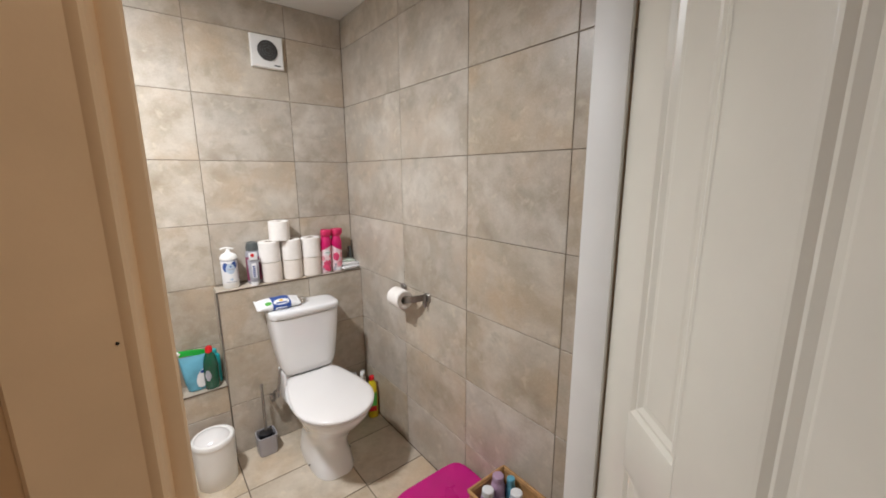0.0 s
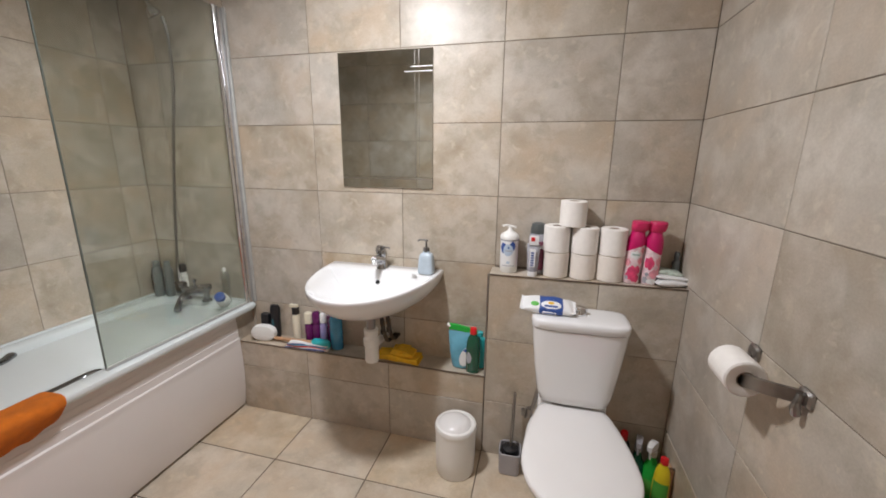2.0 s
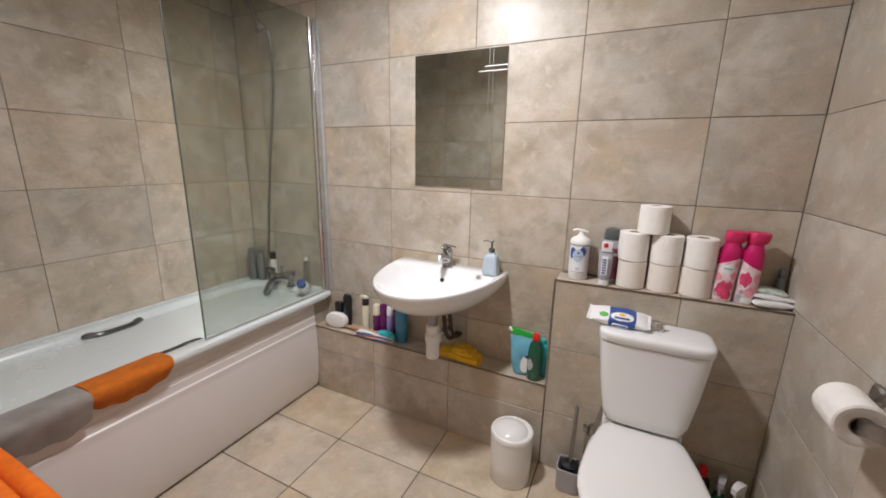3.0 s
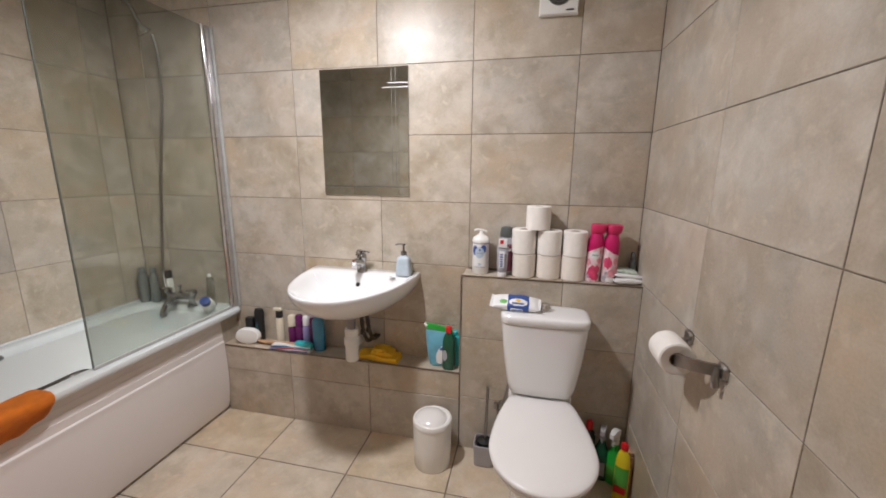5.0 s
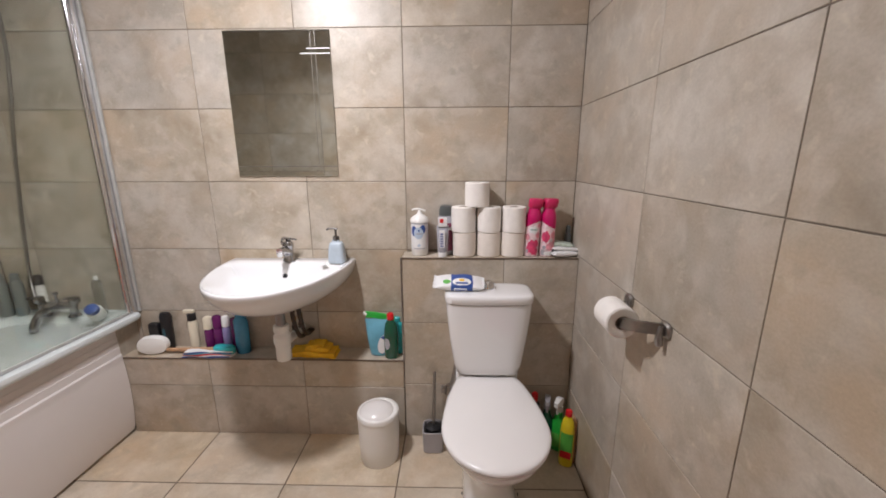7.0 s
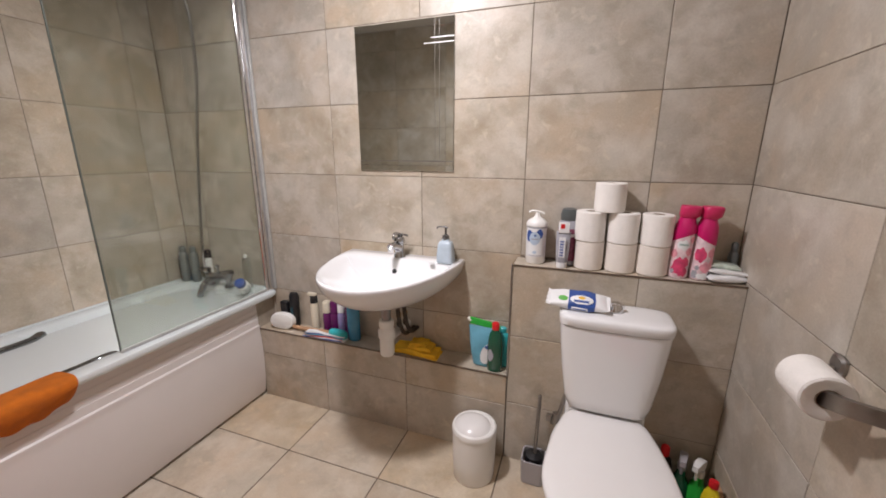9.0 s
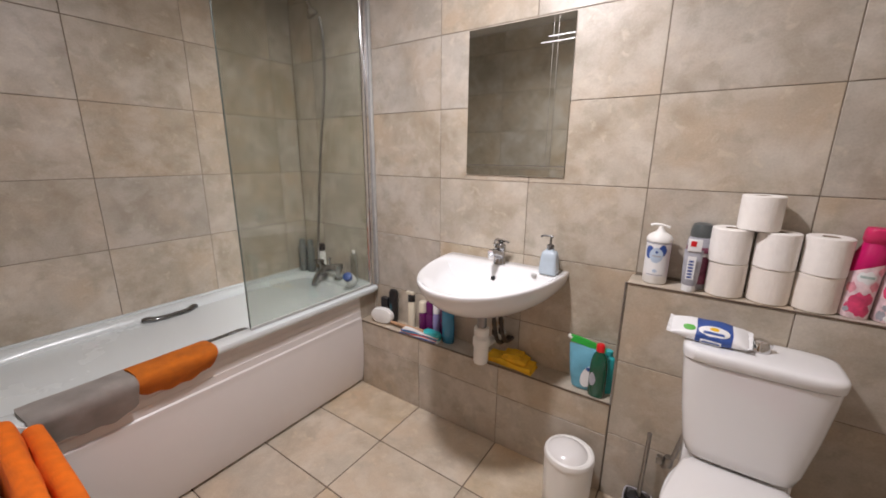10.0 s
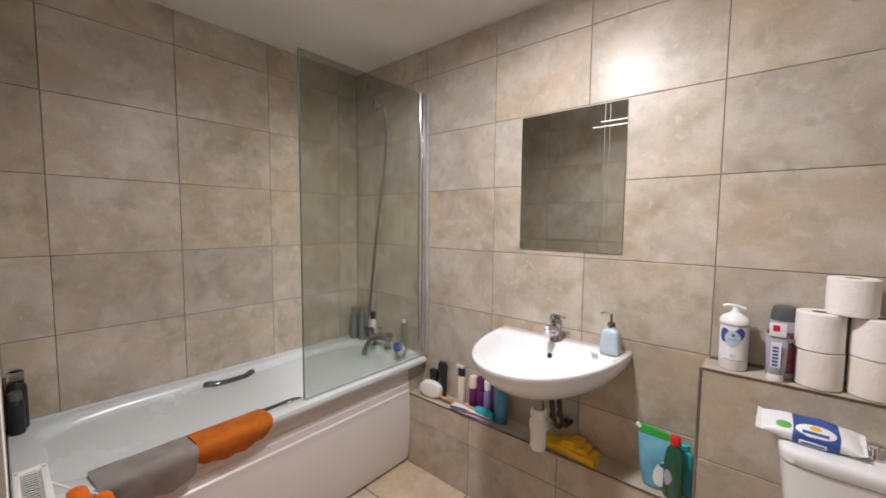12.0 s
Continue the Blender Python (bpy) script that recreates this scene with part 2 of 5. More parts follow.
def box(lo, hi, bevel=0.0, segments=2, bm=None):
    own = bmesh.new()
    bmesh.ops.create_cube(own, size=1)
    for v in own.verts:
        v.co = Vector([(lo[i] + hi[i]) / 2 + v.co[i] * (hi[i] - lo[i]) for i in range(3)])
    if bevel:
        bmesh.ops.bevel(own, geom=own.edges[:], offset=bevel, segments=segments, profile=0.6, affect="EDGES", clamp_overlap=True)
    return merge(bm, own)


def merge(bm, own):
    if bm is None:
        return own
    tmp = bpy.data.meshes.new("tmp")
    own.to_mesh(tmp)
    own.free()
    bm.from_mesh(tmp)
    bpy.data.meshes.remove(tmp)
    return bm


def rings(loops, cap=True, bm=None, close=True):
    """Skin a row of loops that have the same number of points."""
    own = bmesh.new()
    rows = [[own.verts.new(p) for p in loop] for loop in loops]
    k = len(rows[0])
    for a, b in zip(rows, rows[1:]):
        for i in range(k if close else k - 1):
            j = (i + 1) % k
            own.faces.new((a[i], a[j], b[j], b[i]))
    if cap:
        own.faces.new(rows[0][::-1])
        own.faces.new(rows[-1])
    return merge(bm, own)


def lathe(profile, seg=28, bm=None, sx=1.0, sy=1.0, at=(0, 0, 0)):
    return rings([[(at[0] + sx * r * math.cos(2 * math.pi * i / seg), at[1] + sy * r * math.sin(2 * math.pi * i / seg), at[2] + z) for i in range(seg)]
                  for r, z in [(max(r, 0.0004), z) for r, z in profile]], True, bm)


def oval(cx, cy, z, a, b, n=2.0, seg=40):
    pts = []
    for i in range(seg):
        t = 2 * math.pi * i / seg
        c, s = math.cos(t), math.sin(t)
        pts.append((cx + a * math.copysign(abs(c) ** (2 / n), c), cy + b * math.copysign(abs(s) ** (2 / n), s), z))
    return pts


def tube(points, r, seg=10, bm=None):
    pts = [Vector(p) for p in points]
    loops, up = [], Vector((0.3, 0.2, 1)).normalized()
    for i, p in enumerate(pts):
        d = (pts[min(i + 1, len(pts) - 1)] - pts[max(i - 1, 0)]).normalized()
        side = d.cross(up)
        if side.length < 1e-3:
            side = d.cross(Vector((1, 0, 0)))
        side.normalize()
        top = side.cross(d)
        rad = r[i] if isinstance(r, (list, tuple)) else r
        loops.append([p + rad * (math.cos(2 * math.pi * k / seg) * side + math.sin(2 * math.pi * k / seg) * top) for k in range(seg)])
    return rings(loops, True, bm)


def arc(points, steps=6):
    """A smooth line through the points (Catmull-Rom)."""
    p = [Vector(q) for q in points]
    p = [2 * p[0] - p[1]] + p + [2 * p[-1] - p[-2]]
    out = []
    for i in range(1, len(p) - 2):
        for k in range(steps):
            t = k / steps
            out.append(0.5 * (2 * p[i] + (p[i + 1] - p[i - 1]) * t + (2 * p[i - 1] - 5 * p[i] + 4 * p[i + 1] - p[i + 2]) * t * t
                              + (3 * p[i] - p[i - 1] - 3 * p[i + 1] + p[i + 2]) * t ** 3))
    return out + [p[-2]]


def cloth(rows, cols, f, thick, bm=None):
    """A sheet with thickness: f(u, v) gives the place for u, v in 0..1."""
    own = bmesh.new()
    grid = [[own.verts.new(f(i / rows, j / cols)) for j in range(cols + 1)] for i in range(rows + 1)]
    for i in range(rows):
        for j in range(cols):
            own.faces.new((grid[i][j], grid[i + 1][j], grid[i + 1][j + 1], grid[i][j + 1]))
    bmesh.ops.recalc_face_normals(own, faces=own.faces)
    bmesh.ops.solidify(own, geom=own.faces[:], thickness=thick)
    return merge(bm, own)

# ---- the shell of the room ----
# back wall y = 0, right wall x = 0, left wall x = XL, door wall y = YF
XL, YF, YH = -2.857, -1.665, -1.83
DOOR_L, DOOR_R = -1.03, -0.15
BOX_Y, BOX_X, LOW_Z, HIGH_Z = -0.127, -0.804, 0.424, 0.941
ROWS_Z = [0.0, 0.296, 0.623, 0.95, 1.277, 1.603, 1.93, 2.257, CEIL]


def wall(name, lo, hi, label, mat=GROUT):
    return solid(name, box(lo, hi), mat, label, "wall", kind="structure")


G = 0.0025
wall_back = wall("wall_back", (XL - 0.1, G, 0), (0.1, 0.12, CEIL), "wall clad in large beige stone-look tiles")
wall_right = wall("wall_right", (G, YF - 0.165, 0), (0.12, G, CEIL), "wall clad in large beige stone-look tiles")
wall_left = wall("wall_left", (XL - 0.12, YF - 0.165, 0), (XL - G, G, CEIL), "wall behind the bath in beige stone-look tiles")
wall_front_a = wall("wall_front_1", (XL - G, YH, 0), (DOOR_L - 0.07, YF - G, CEIL), "tiled wall beside the doorway")
wall_front_b = wall("wall_front_2", (-0.072, YH, 0), (G, -1.705, CEIL), "narrow tiled wall nib beside the doorway")
wall_front_c = wall("wall_front_3", (DOOR_L - 0.07, YH, 2.06), (-0.072, YF - G, CEIL), "tiled wall above the doorway")
floor = solid("floor", box((XL - 0.1, YF - 0.02, -0.1), (0.1, 0.1, -G)), FLOOR_GROUT, "floor of large cream stone-look tiles", "floor", kind="structure")
ceiling = solid("ceiling", box((XL - 0.1, YF - 0.1, CEIL), (0.1, 0.1, CEIL + 0.1)), CEILING, "plain white painted ceiling", "ceiling", kind="structure")
box_low = solid("boxing_low", box((XL + 0.640, BOX_Y + G, 0), (BOX_X, G, LOW_Z - G)), GROUT, "low tiled pipe boxing that forms a shelf", "boxing", kind="structure")
box_high = solid("boxing_high", box((BOX_X + G, BOX_Y + G, 0), (G, G, HIGH_Z - G)), GROUT, "tall tiled boxing behind the toilet with a shelf top", "boxing", kind="structure")

cheek = solid("boxing_cheek", box((-2.236, BOX_Y + 0.001, LOW_Z), (-2.212, -0.001, 0.59), 0.001), TILE, "small tiled cheek between the bath and the shelf", "boxing", kind="structure")

# hallway, closed round the start of the walk
hall_floor = solid("hall_floor", box((-2.6, -3.7, -0.1), (0.7, YF - 0.02, -0.004)), CARPET, "plain brown hallway carpet", "floor", kind="structure")
hall_ceiling = solid("hall_ceiling", box((-2.6, -3.7, CEIL), (0.7, YF - 0.1, CEIL + 0.1)), CEILING, "plain hallway ceiling", "ceiling", kind="structure")
hall_wall_a = wall("hall_wall_1", (-2.7, -3.7, 0), (-2.6, YH, CEIL), "tan painted hallway wall", HALL)
hall_wall_b = wall("hall_wall_2", (0.7, -3.7, 0), (0.8, YH, CEIL), "tan painted hallway wall", HALL)
hall_wall_c = wall("hall_wall_3", (-2.7, -3.8, 0), (0.8, -3.7, CEIL), "tan painted hallway wall", HALL)
HALL_Y = -1.886
hall_skin_a = wall("hall_wall_4", (-2.6, HALL_Y, 0), (DOOR_L - 0.071, YH - 0.001, CEIL), "tan painted wall beside the bathroom door", HALL)
hall_skin_b = wall("hall_wall_5", (DOOR_R + 0.06, YH - 0.012, 0), (0.7, YH - 0.001, CEIL), "tan painted wall beside the bathroom door", HALL)
hall_skin_c = wall("hall_wall_6", (DOOR_L - 0.06, YH - 0.012, 2.09), (DOOR_R + 0.06, YH - 0.001, CEIL), "tan painted wall over the bathroom door", HALL)

# door frame: linings, stops and architraves
lining = solid("door_frame_1", box((DOOR_R, YH - 0.005, 0), (-0.071, -1.745, 2.055), 0.003), PAINT, "white gloss painted door lining", "door frame", kind="structure")
lining_l = solid("door_frame_2", box((DOOR_L - 0.070, HALL_Y + 0.001, 0), (DOOR_L - 0.036, YH + 0.02, 2.055), 0.003), HALL_TRIM, "tan painted door lining", "door frame", kind="structure")
lining_t = solid("door_frame_3", box((DOOR_L, YH - 0.005, 2.04), (DOOR_R, -1.70, 2.058), 0.003), PAINT, "white gloss painted door head", "door frame", kind="structure")
section = [(-1.140, HALL_Y), (-1.140, -1.900), (-1.137, -1.9035), (-1.068, -1.9045), (-1.064, -1.9075), (-1.060, -1.9085), (-1.0565, -1.907), (-1.0535, -1.902), (-1.0515, -1.8995),
           (-1.0495, -1.9015), (-1.046, -1.9030), (-1.0375, -1.9030), (-1.0350, -1.9010), (-1.0352, -1.8975), (-1.043, HALL_Y)]
bm = rings([[(x, y, 0) for x, y in section], [(x, y, 2.1) for x, y in section]])
architrave = solid("trim_1", bm, HALL_TRIM, "tan painted moulded architrave beside the doorway", "trim", kind="structure")
solid("nail_head", lathe([(0.0014, 0), (0.0012, 0.0012), (0.0006, 0.0015)], 10), BLACK, "small dark nail head in the hallway wall", "nail").matrix_world = pose(-1.072, -1.9044, 1.4006, 90, 0, 0)
bm = box((DOOR_L - 0.21, YF - 0.002, 0), (DOOR_L - 0.071, YF + 0.004, 2.12), 0.001)
solid("trim_2", bm, PAINT, "white painted casing beside the doorway", "trim", kind="structure")

# ---- door leaf, standing open into the hallway ----
door = thing("door_1", (DOOR_R + 0.015, YH - 0.01, 0.008), "cream painted panelled door standing open into the hallway", "door", rz=-129.8, kind="structure")
# local x runs from the hinge along the leaf, local y into its thickness
W_D, H_D = 0.785, 2.03
px = [(0.128, 0.31), (0.475, 0.66)]
pz = [(0.20, 0.84), (0.98, 1.90)]


for i, (a, b) in enumerate([(0.0, px[0][0]), (px[0][1], px[1][0]), (px[1][1], W_D)]):
    part("stile", box((a, 0, 0), (b, 0.04, H_D), 0.0015), CREAM, door)
for a, b in px:
    for c, d in [(0.0, pz[0][0]), (pz[0][1], pz[1][0]), (pz[1][1], H_D)]:
        part("rail", box((a, 0, c), (b, 0.04, d), 0.001), CREAM, door)
    for c, d in pz:
        loops = []
        for inset, depth in [(0, 0.0), (0.006, 0.001), (0.016, 0.008), (0.022, 0.008), (0.034, 0.014), (0.044, 0.014), (0.05, 0.012)]:
            loops.append([(a + inset, depth, c + inset), (b - inset, depth, c + inset), (b - inset, depth, d - inset), (a + inset, depth, d - inset)])
        bmp = rings(loops, False)
        bmp.faces.new([v for v in bmp.verts if abs(v.co.y - 0.012) < 1e-5])
        rings([[(a, 0.04, c), (b, 0.04, c), (b, 0.04, d), (a, 0.04, d)], [(a, 0.03, c), (b, 0.03, c), (b, 0.03, d), (a, 0.03, d)]], True, bmp)
        part("panel", bmp, CREAM, door, angle=12)
for z in (0.25, 1.75):
    part("hinge", lathe([(0.006, 0), (0.006, 0.09)], 12, at=(-0.008, 0.004, z)), STEEL, door, "steel butt hinge")

# ---- ceiling lamps ----
lamp = thing("ceiling_lamp", (LAMP[0], LAMP[1], CEIL), "round white flush ceiling downlight, switched on", "lamp")
part("bezel", lathe([(0.085, 0.0), (0.105, 0.0), (0.105, -0.016), (0.098, -0.024), (0.088, -0.024), (0.085, -0.016)], 36), PLASTIC, lamp)
part("diffuser", lathe([(0.084, -0.012), (0.083, -0.030), (0.074, -0.046), (0.054, -0.057), (0.025, -0.062)], 36), GLOW, lamp)
hall_lamp = thing("ceiling_lamp", (HALL_LAMP[0], HALL_LAMP[1], CEIL), "round flush hallway lamp with a warm glow", "lamp")
part("bezel", lathe([(0.12, 0), (0.13, -0.01), (0.13, -0.03), (0.12, -0.034)], 32), PLASTIC, hall_lamp)
part("diffuser", lathe([(0.118, -0.034), (0.1, -0.04), (0.05, -0.045)], 32), GLOW_HALL, hall_lamp)

# ---- radiator by the door, airer and towels ----
RX0, RX1, RY0, RY1, RZ0, RZ1 = -2.15, -1.34, YF + 0.008, YF + 0.072, 0.15, 0.748
rad = thing("radiator", ((RX0 + RX1) / 2, (RY0 + RY1) / 2, RZ0), "white steel panel radiator with a slotted top grille", "radiator")
hw, hd, hh = (RX1 - RX0) / 2, (RY1 - RY0) / 2, RZ1 - RZ0
bm = box((-hw, hd - 0.02, 0), (hw, hd, hh - 0.012), 0.008)
part("front_panel", bm, PAINT, rad)
part("back_panel", box((-hw, -hd, 0), (hw, -hd + 0.016, hh - 0.012), 0.006), PAINT, rad)
for s in (-1, 1):
    part("side_cover", box((s * hw - 0.004, -hd, 0.03), (s * hw + 0.004, hd, hh), 0.002), PAINT, rad)
bm = box((-hw, hd - 0.014, hh - 0.012), (hw, hd + 0.001, hh + 0.002), 0.003)
box((-hw, -hd - 0.001, hh - 0.012), (hw, -hd + 0.012, hh + 0.002), 0.003, bm=bm)
for s in (-1, 1):
    box((s * hw - 0.012, -hd, hh - 0.012), (s * hw + 0.012, hd, hh + 0.002), 0.003, bm=bm)
grille = part("grille_frame", bm, PAINT, rad)
# black block under the slats stands for the shade inside the radiator
part("inner_shade", box((-hw + 0.014, -hd + 0.017, 0.02), (hw - 0.014, hd - 0.021, hh - 0.004)), DARK, rad)
slat = mesh(box((-0.0016, -hd + 0.01, hh - 0.0025), (0.0016, hd - 0.012, hh)), "grille_slat", PAINT)
k = 62
for i in range(k):
    ob = new("slat", slat)
    ob.parent, ob.location = grille, (-hw + 0.014 + (2 * hw - 0.028) * (i + 0.5) / k, 0, 0)

airer = thing("towel_airer", (-1.75, RY1 + 0.01, 0.675), "white wire towel airer hooked on the radiator", "towel rail")
for xx in (-0.32, 0.38):
    part("arm", tube(arc([(xx, -0.045, 0.062), (xx, -0.02, 0.066), (xx, 0.0, 0.048), (xx, 0.035, 0.012), (xx, 0.085, -0.03)]), 0.003, 8), PLASTIC, airer)
for yy, zz in ((0.035, 0.012), (0.085, -0.03)):
    part("rail", tube([(-0.32, yy, zz), (0.38, yy, zz)], 0.003, 8), PLASTIC, airer)


def hung_towel(x0, x1, y, z, drop_in, drop_out, seed):
    def f(u, v):
        x = x0 + (x1 - x0) * u
        s = (v - 0.45) * 2.2
        w = 0.010 * math.sin(7 * u + seed) * min(1, abs(s)) + 0.002 * math.sin(19 * u + 2 * seed)
        if abs(s) < 0.18:
            a = s / 0.18 * math.pi / 2
            return (x, y + 0.022 * math.sin(a) + w * 0.2, z + 0.016 * math.cos(a) - 0.012 * math.sin(3 * u + seed) ** 2)
        side = 1 if s > 0 else -1
        d = (abs(s) - 0.18) * (drop_out if s > 0 else drop_in)
        return (x + 0.10 * d * (0.5 - u), y + side * (0.022 + 0.13 * d) + w, z - d - 0.012 * math.sin(3 * u + seed) ** 2)
    return cloth(26, 44, f, 0.007)


solid("towel", hung_towel(-2.05, -1.40, RY1 + 0.045, 0.692, 0.20, 0.30, 0.4), ORANGE, "orange cotton towel hung over the white airer", "towel", "towels on the airer")
solid("towel", hung_towel(-2.06, -1.42, RY1 + 0.098, 0.650, 0.14, 0.36, 2.1), ORANGE, "orange cotton towel hung over the airer's outer rail", "towel", "towels on the airer")

# ---- bath ----
BX0, BX1, RIM = XL + 0.002, -2.178, 0.62     # wall side, room side, rim height
LIP = 0.018
BY0, BY1 = YF + 0.002, -0.002
bath = thing("bathtub", ((BX0 + BX1) / 2, (BY0 + BY1) / 2, 0), "white acrylic bathtub with a moulded side panel", "bathtub")
cx, cy = (BX0 + BX1) / 2, (BY0 + BY1) / 2
hx, hy = (BX1 - BX0) / 2, (BY1 - BY0) / 2
loops = [oval(0, 0, RIM - 0.032, hx - 0.006, hy, 30, 72), oval(0, 0, RIM - 0.026, hx - 0.001, hy, 30, 72), oval(0, 0, RIM - 0.010, hx, hy, 30, 72), oval(0, 0, RIM - 0.002, hx - 0.003, hy - 0.002, 26, 72),
         oval(0, 0, RIM, hx - 0.012, hy - 0.006, 22, 72), oval(0, 0.0, RIM, hx - 0.058, hy - 0.062, 9, 72),
         oval(0, 0, RIM - 0.006, hx - 0.068, hy - 0.074, 8, 72), oval(0, 0, RIM - 0.03, hx - 0.078, hy - 0.088, 7, 72),
         oval(0, 0.01, RIM - 0.2, hx - 0.10, hy - 0.125, 6, 72), oval(0, 0.02, RIM - 0.36, hx - 0.13, hy - 0.17, 5, 72),
         oval(0, 0.02, RIM - 0.41, hx - 0.17, hy - 0.22, 4, 72), oval(0, 0.02, RIM - 0.42, hx - 0.24, hy - 0.32, 3, 72)]
bm = rings(loops, True)
for v in bm.verts:          # the room-side lip stands out further than the wall-side one
    if v.co.x > hx - 0.03:
        v.co.x += LIP
part("tub", bm, ACRYLIC, bath, angle=50)
# side panel: ribbed upper band set back, plain bulging lower field
PY0, PY1 = BY0 - cy, BOX_Y - 0.003 - cy
prof = [(0.001, 0.592), (0.0005, 0.566), (0.0025, 0.565), (0.002, 0.538), (0.004, 0.537), (0.0035, 0.510), (0.0055, 0.509), (0.005, 0.482), (0.007, 0.481), (0.006, 0.452),
        (0.0062, 0.446), (0.0125, 0.441), (0.0135, 0.434), (0.012, 0.427), (0.0135, 0.40), (0.0175, 0.33), (0.0185, 0.24), (0.013, 0.13), (0.001, 0.04), (-0.006, 0.018)]
outline = [(hx - 0.036 + dx, z) for dx, z in prof] + [(hx - 0.08, 0.018), (hx - 0.08, 0.592)]
bmp = rings([[(x, PY0, z) for x, z in outline], [(x, PY1, z) for x, z in outline]])
part("side_panel", bmp, PANEL, bath, "pale pinkish white side panel with ribs", angle=25)
# dark strip behind the panel's foot paints the shade of the gap below
part("plinth_gap_shade", box((hx - 0.095, PY0, 0), (hx - 0.08, PY1, 0.03)), GAP_SHADE, bath)
for sx in (-1, 1):
    grip = tube(arc([(sx * (hx - 0.092), 0.05 - 0.115, RIM - 0.05), (sx * (hx - 0.105), -0.05, RIM - 0.045), (sx * (hx - 0.122), -0.015, RIM - 0.05), (sx * (hx - 0.124), 0.05, RIM - 0.052),
                     (sx * (hx - 0.122), 0.115, RIM - 0.05), (sx * (hx - 0.105), 0.15, RIM - 0.045), (sx * (hx - 0.092), 0.165, RIM - 0.05)]), 0.016, 12)
    bmesh.ops.translate(grip, vec=(sx * 0.012, -0.11, 0.024), verts=grip.verts)
    part("grip", grip, GRIP_METAL, bath, "chrome grab handle")
part("drain", lathe([(0.03, 0.182), (0.034, 0.184), (0.02, 0.186)], 20, at=(0, hy - 0.36, 0)), CHROME, bath)
part("upstand", box((-hx - 0.001, -hy, RIM - 0.003), (-hx + 0.012, hy, RIM + 0.009), 0.003), ACRYLIC, bath)
part("upstand", box((-hx + 0.012, hy - 0.011, RIM - 0.003), (hx - 0.04, hy, RIM + 0.007), 0.003), ACRYLIC, bath)

# bath and shower mixer on the end rim
tap = thing("bath_mixer_tap", (-2.53, -0.075, RIM), "chrome bath shower mixer tap on the rim", "tap")
for s in (-0.075, 0.075):
    part("pillar", lathe([(0.026, 0), (0.026, 0.008), (0.017, 0.014), (0.016, 0.06), (0.02, 0.07)], 20, at=(s, 0, 0)), TAP_CHROME, tap)
    cap_ = part("handle", lathe([(0.012, 0), (0.021, 0.004), (0.023, 0.02), (0.019, 0.032), (0.008, 0.036)], 18, at=(s * 1.2, 0, 0.070)), TAP_CHROME, tap)
    part("lever", tube([(s * 1.2, 0, 0.098), (s * 1.2, -0.022, 0.106), (s * 1.2, -0.05, 0.108)], [0.007, 0.006, 0.0065], 10), TAP_CHROME, cap_)
part("body", tube([(-0.085, 0, 0.058), (0.085, 0, 0.058)], 0.019, 18), TAP_CHROME, tap)
part("spout", tube(arc([(0, 0, 0.060), (0, -0.045, 0.062), (0, -0.095, 0.040), (0, -0.125, 0.0), (0, -0.128, -0.022)]), [0.018] * 8 + [0.0165] * 10 + [0.017] * 7, 16), TAP_CHROME, tap)
part("diverter", lathe([(0.011, 0.07), (0.011, 0.088), (0.005, 0.090), (0.005, 0.112), (0.011, 0.114), (0.012, 0.124), (0.007, 0.128)], 16), TAP_CHROME, tap)

# shower head, arm and hose
shower = thing("shower", (-2.66, -0.002, 2.33), "chrome shower head on a wall arm with a hose", "shower")
part("wall_plate", lathe([(0.03, 0.0), (0.03, 0.01), (0.015, 0.016)], 20), CHROME, shower, m=pose(-0.05, 0, 0, 90, 0, 0))
part("arm", tube(arc([(-0.05, -0.01, 0), (0.02, -0.04, -0.05), (0.08, -0.07, -0.12), (0.13, -0.085, -0.175)]), 0.010, 12), CHROME, shower)
part("head", lathe([(0.012, 0.03), (0.022, 0.02), (0.034, 0.0), (0.034, -0.008), (0.03, -0.01)], 24), CHROME, shower, m=pose(0.145, -0.092, -0.2, 30, -20, 0))
hose = solid("shower_hose", tube(arc([(-2.515, -0.05, 2.13), (-2.508, -0.04, 2.03), (-2.53, -0.03, 1.8), (-2.59, -0.028, 1.5), (-2.63, -0.03, 1.25), (-2.66, -0.035, 1.0), (-2.675, -0.04, 0.82), (-2.63, -0.075, 0.70), (-2.56, -0.075, 0.672)]), 0.0075, 10),
             STEEL, "flexible grey metal shower hose hanging on the wall", "hose")

# glass screen
screen = thing("bath_screen", (-2.200, -0.004, RIM), "clear glass bath screen with a chrome wall profile", "shower screen", rz=-0.4)
SZ = 2.16 - RIM
pane = part("pane", box((-0.003, -0.787, 0.012), (0.003, -0.03, SZ - 0.004), 0.001, 1), GLASS, screen)
pane.visible_shadow = False
part("wall_profile", box((-0.014, -0.035, 0.0), (0.014, 0.002, SZ), 0.003), CHROME, screen)
part("wall_strip", box((0.0145, -0.008, 0.004), (0.030, 0.002, SZ), 0.002), SEAL, screen, "pale grey sealed wall strip")
part("post", lathe([(0.011, 0), (0.011, SZ)], 14, at=(0, -0.045, 0)), CHROME, screen)
part("edge_strip", box((-0.0035, -0.791, 0.008), (0.0035, -0.7868, SZ - 0.004), 0.001), DARK_EDGE, screen, "dark green-grey cut glass edge")
part("bottom_seal", box((-0.008, -0.79, 0.001), (0.008, -0.03, 0.014), 0.003), SEAL, screen)


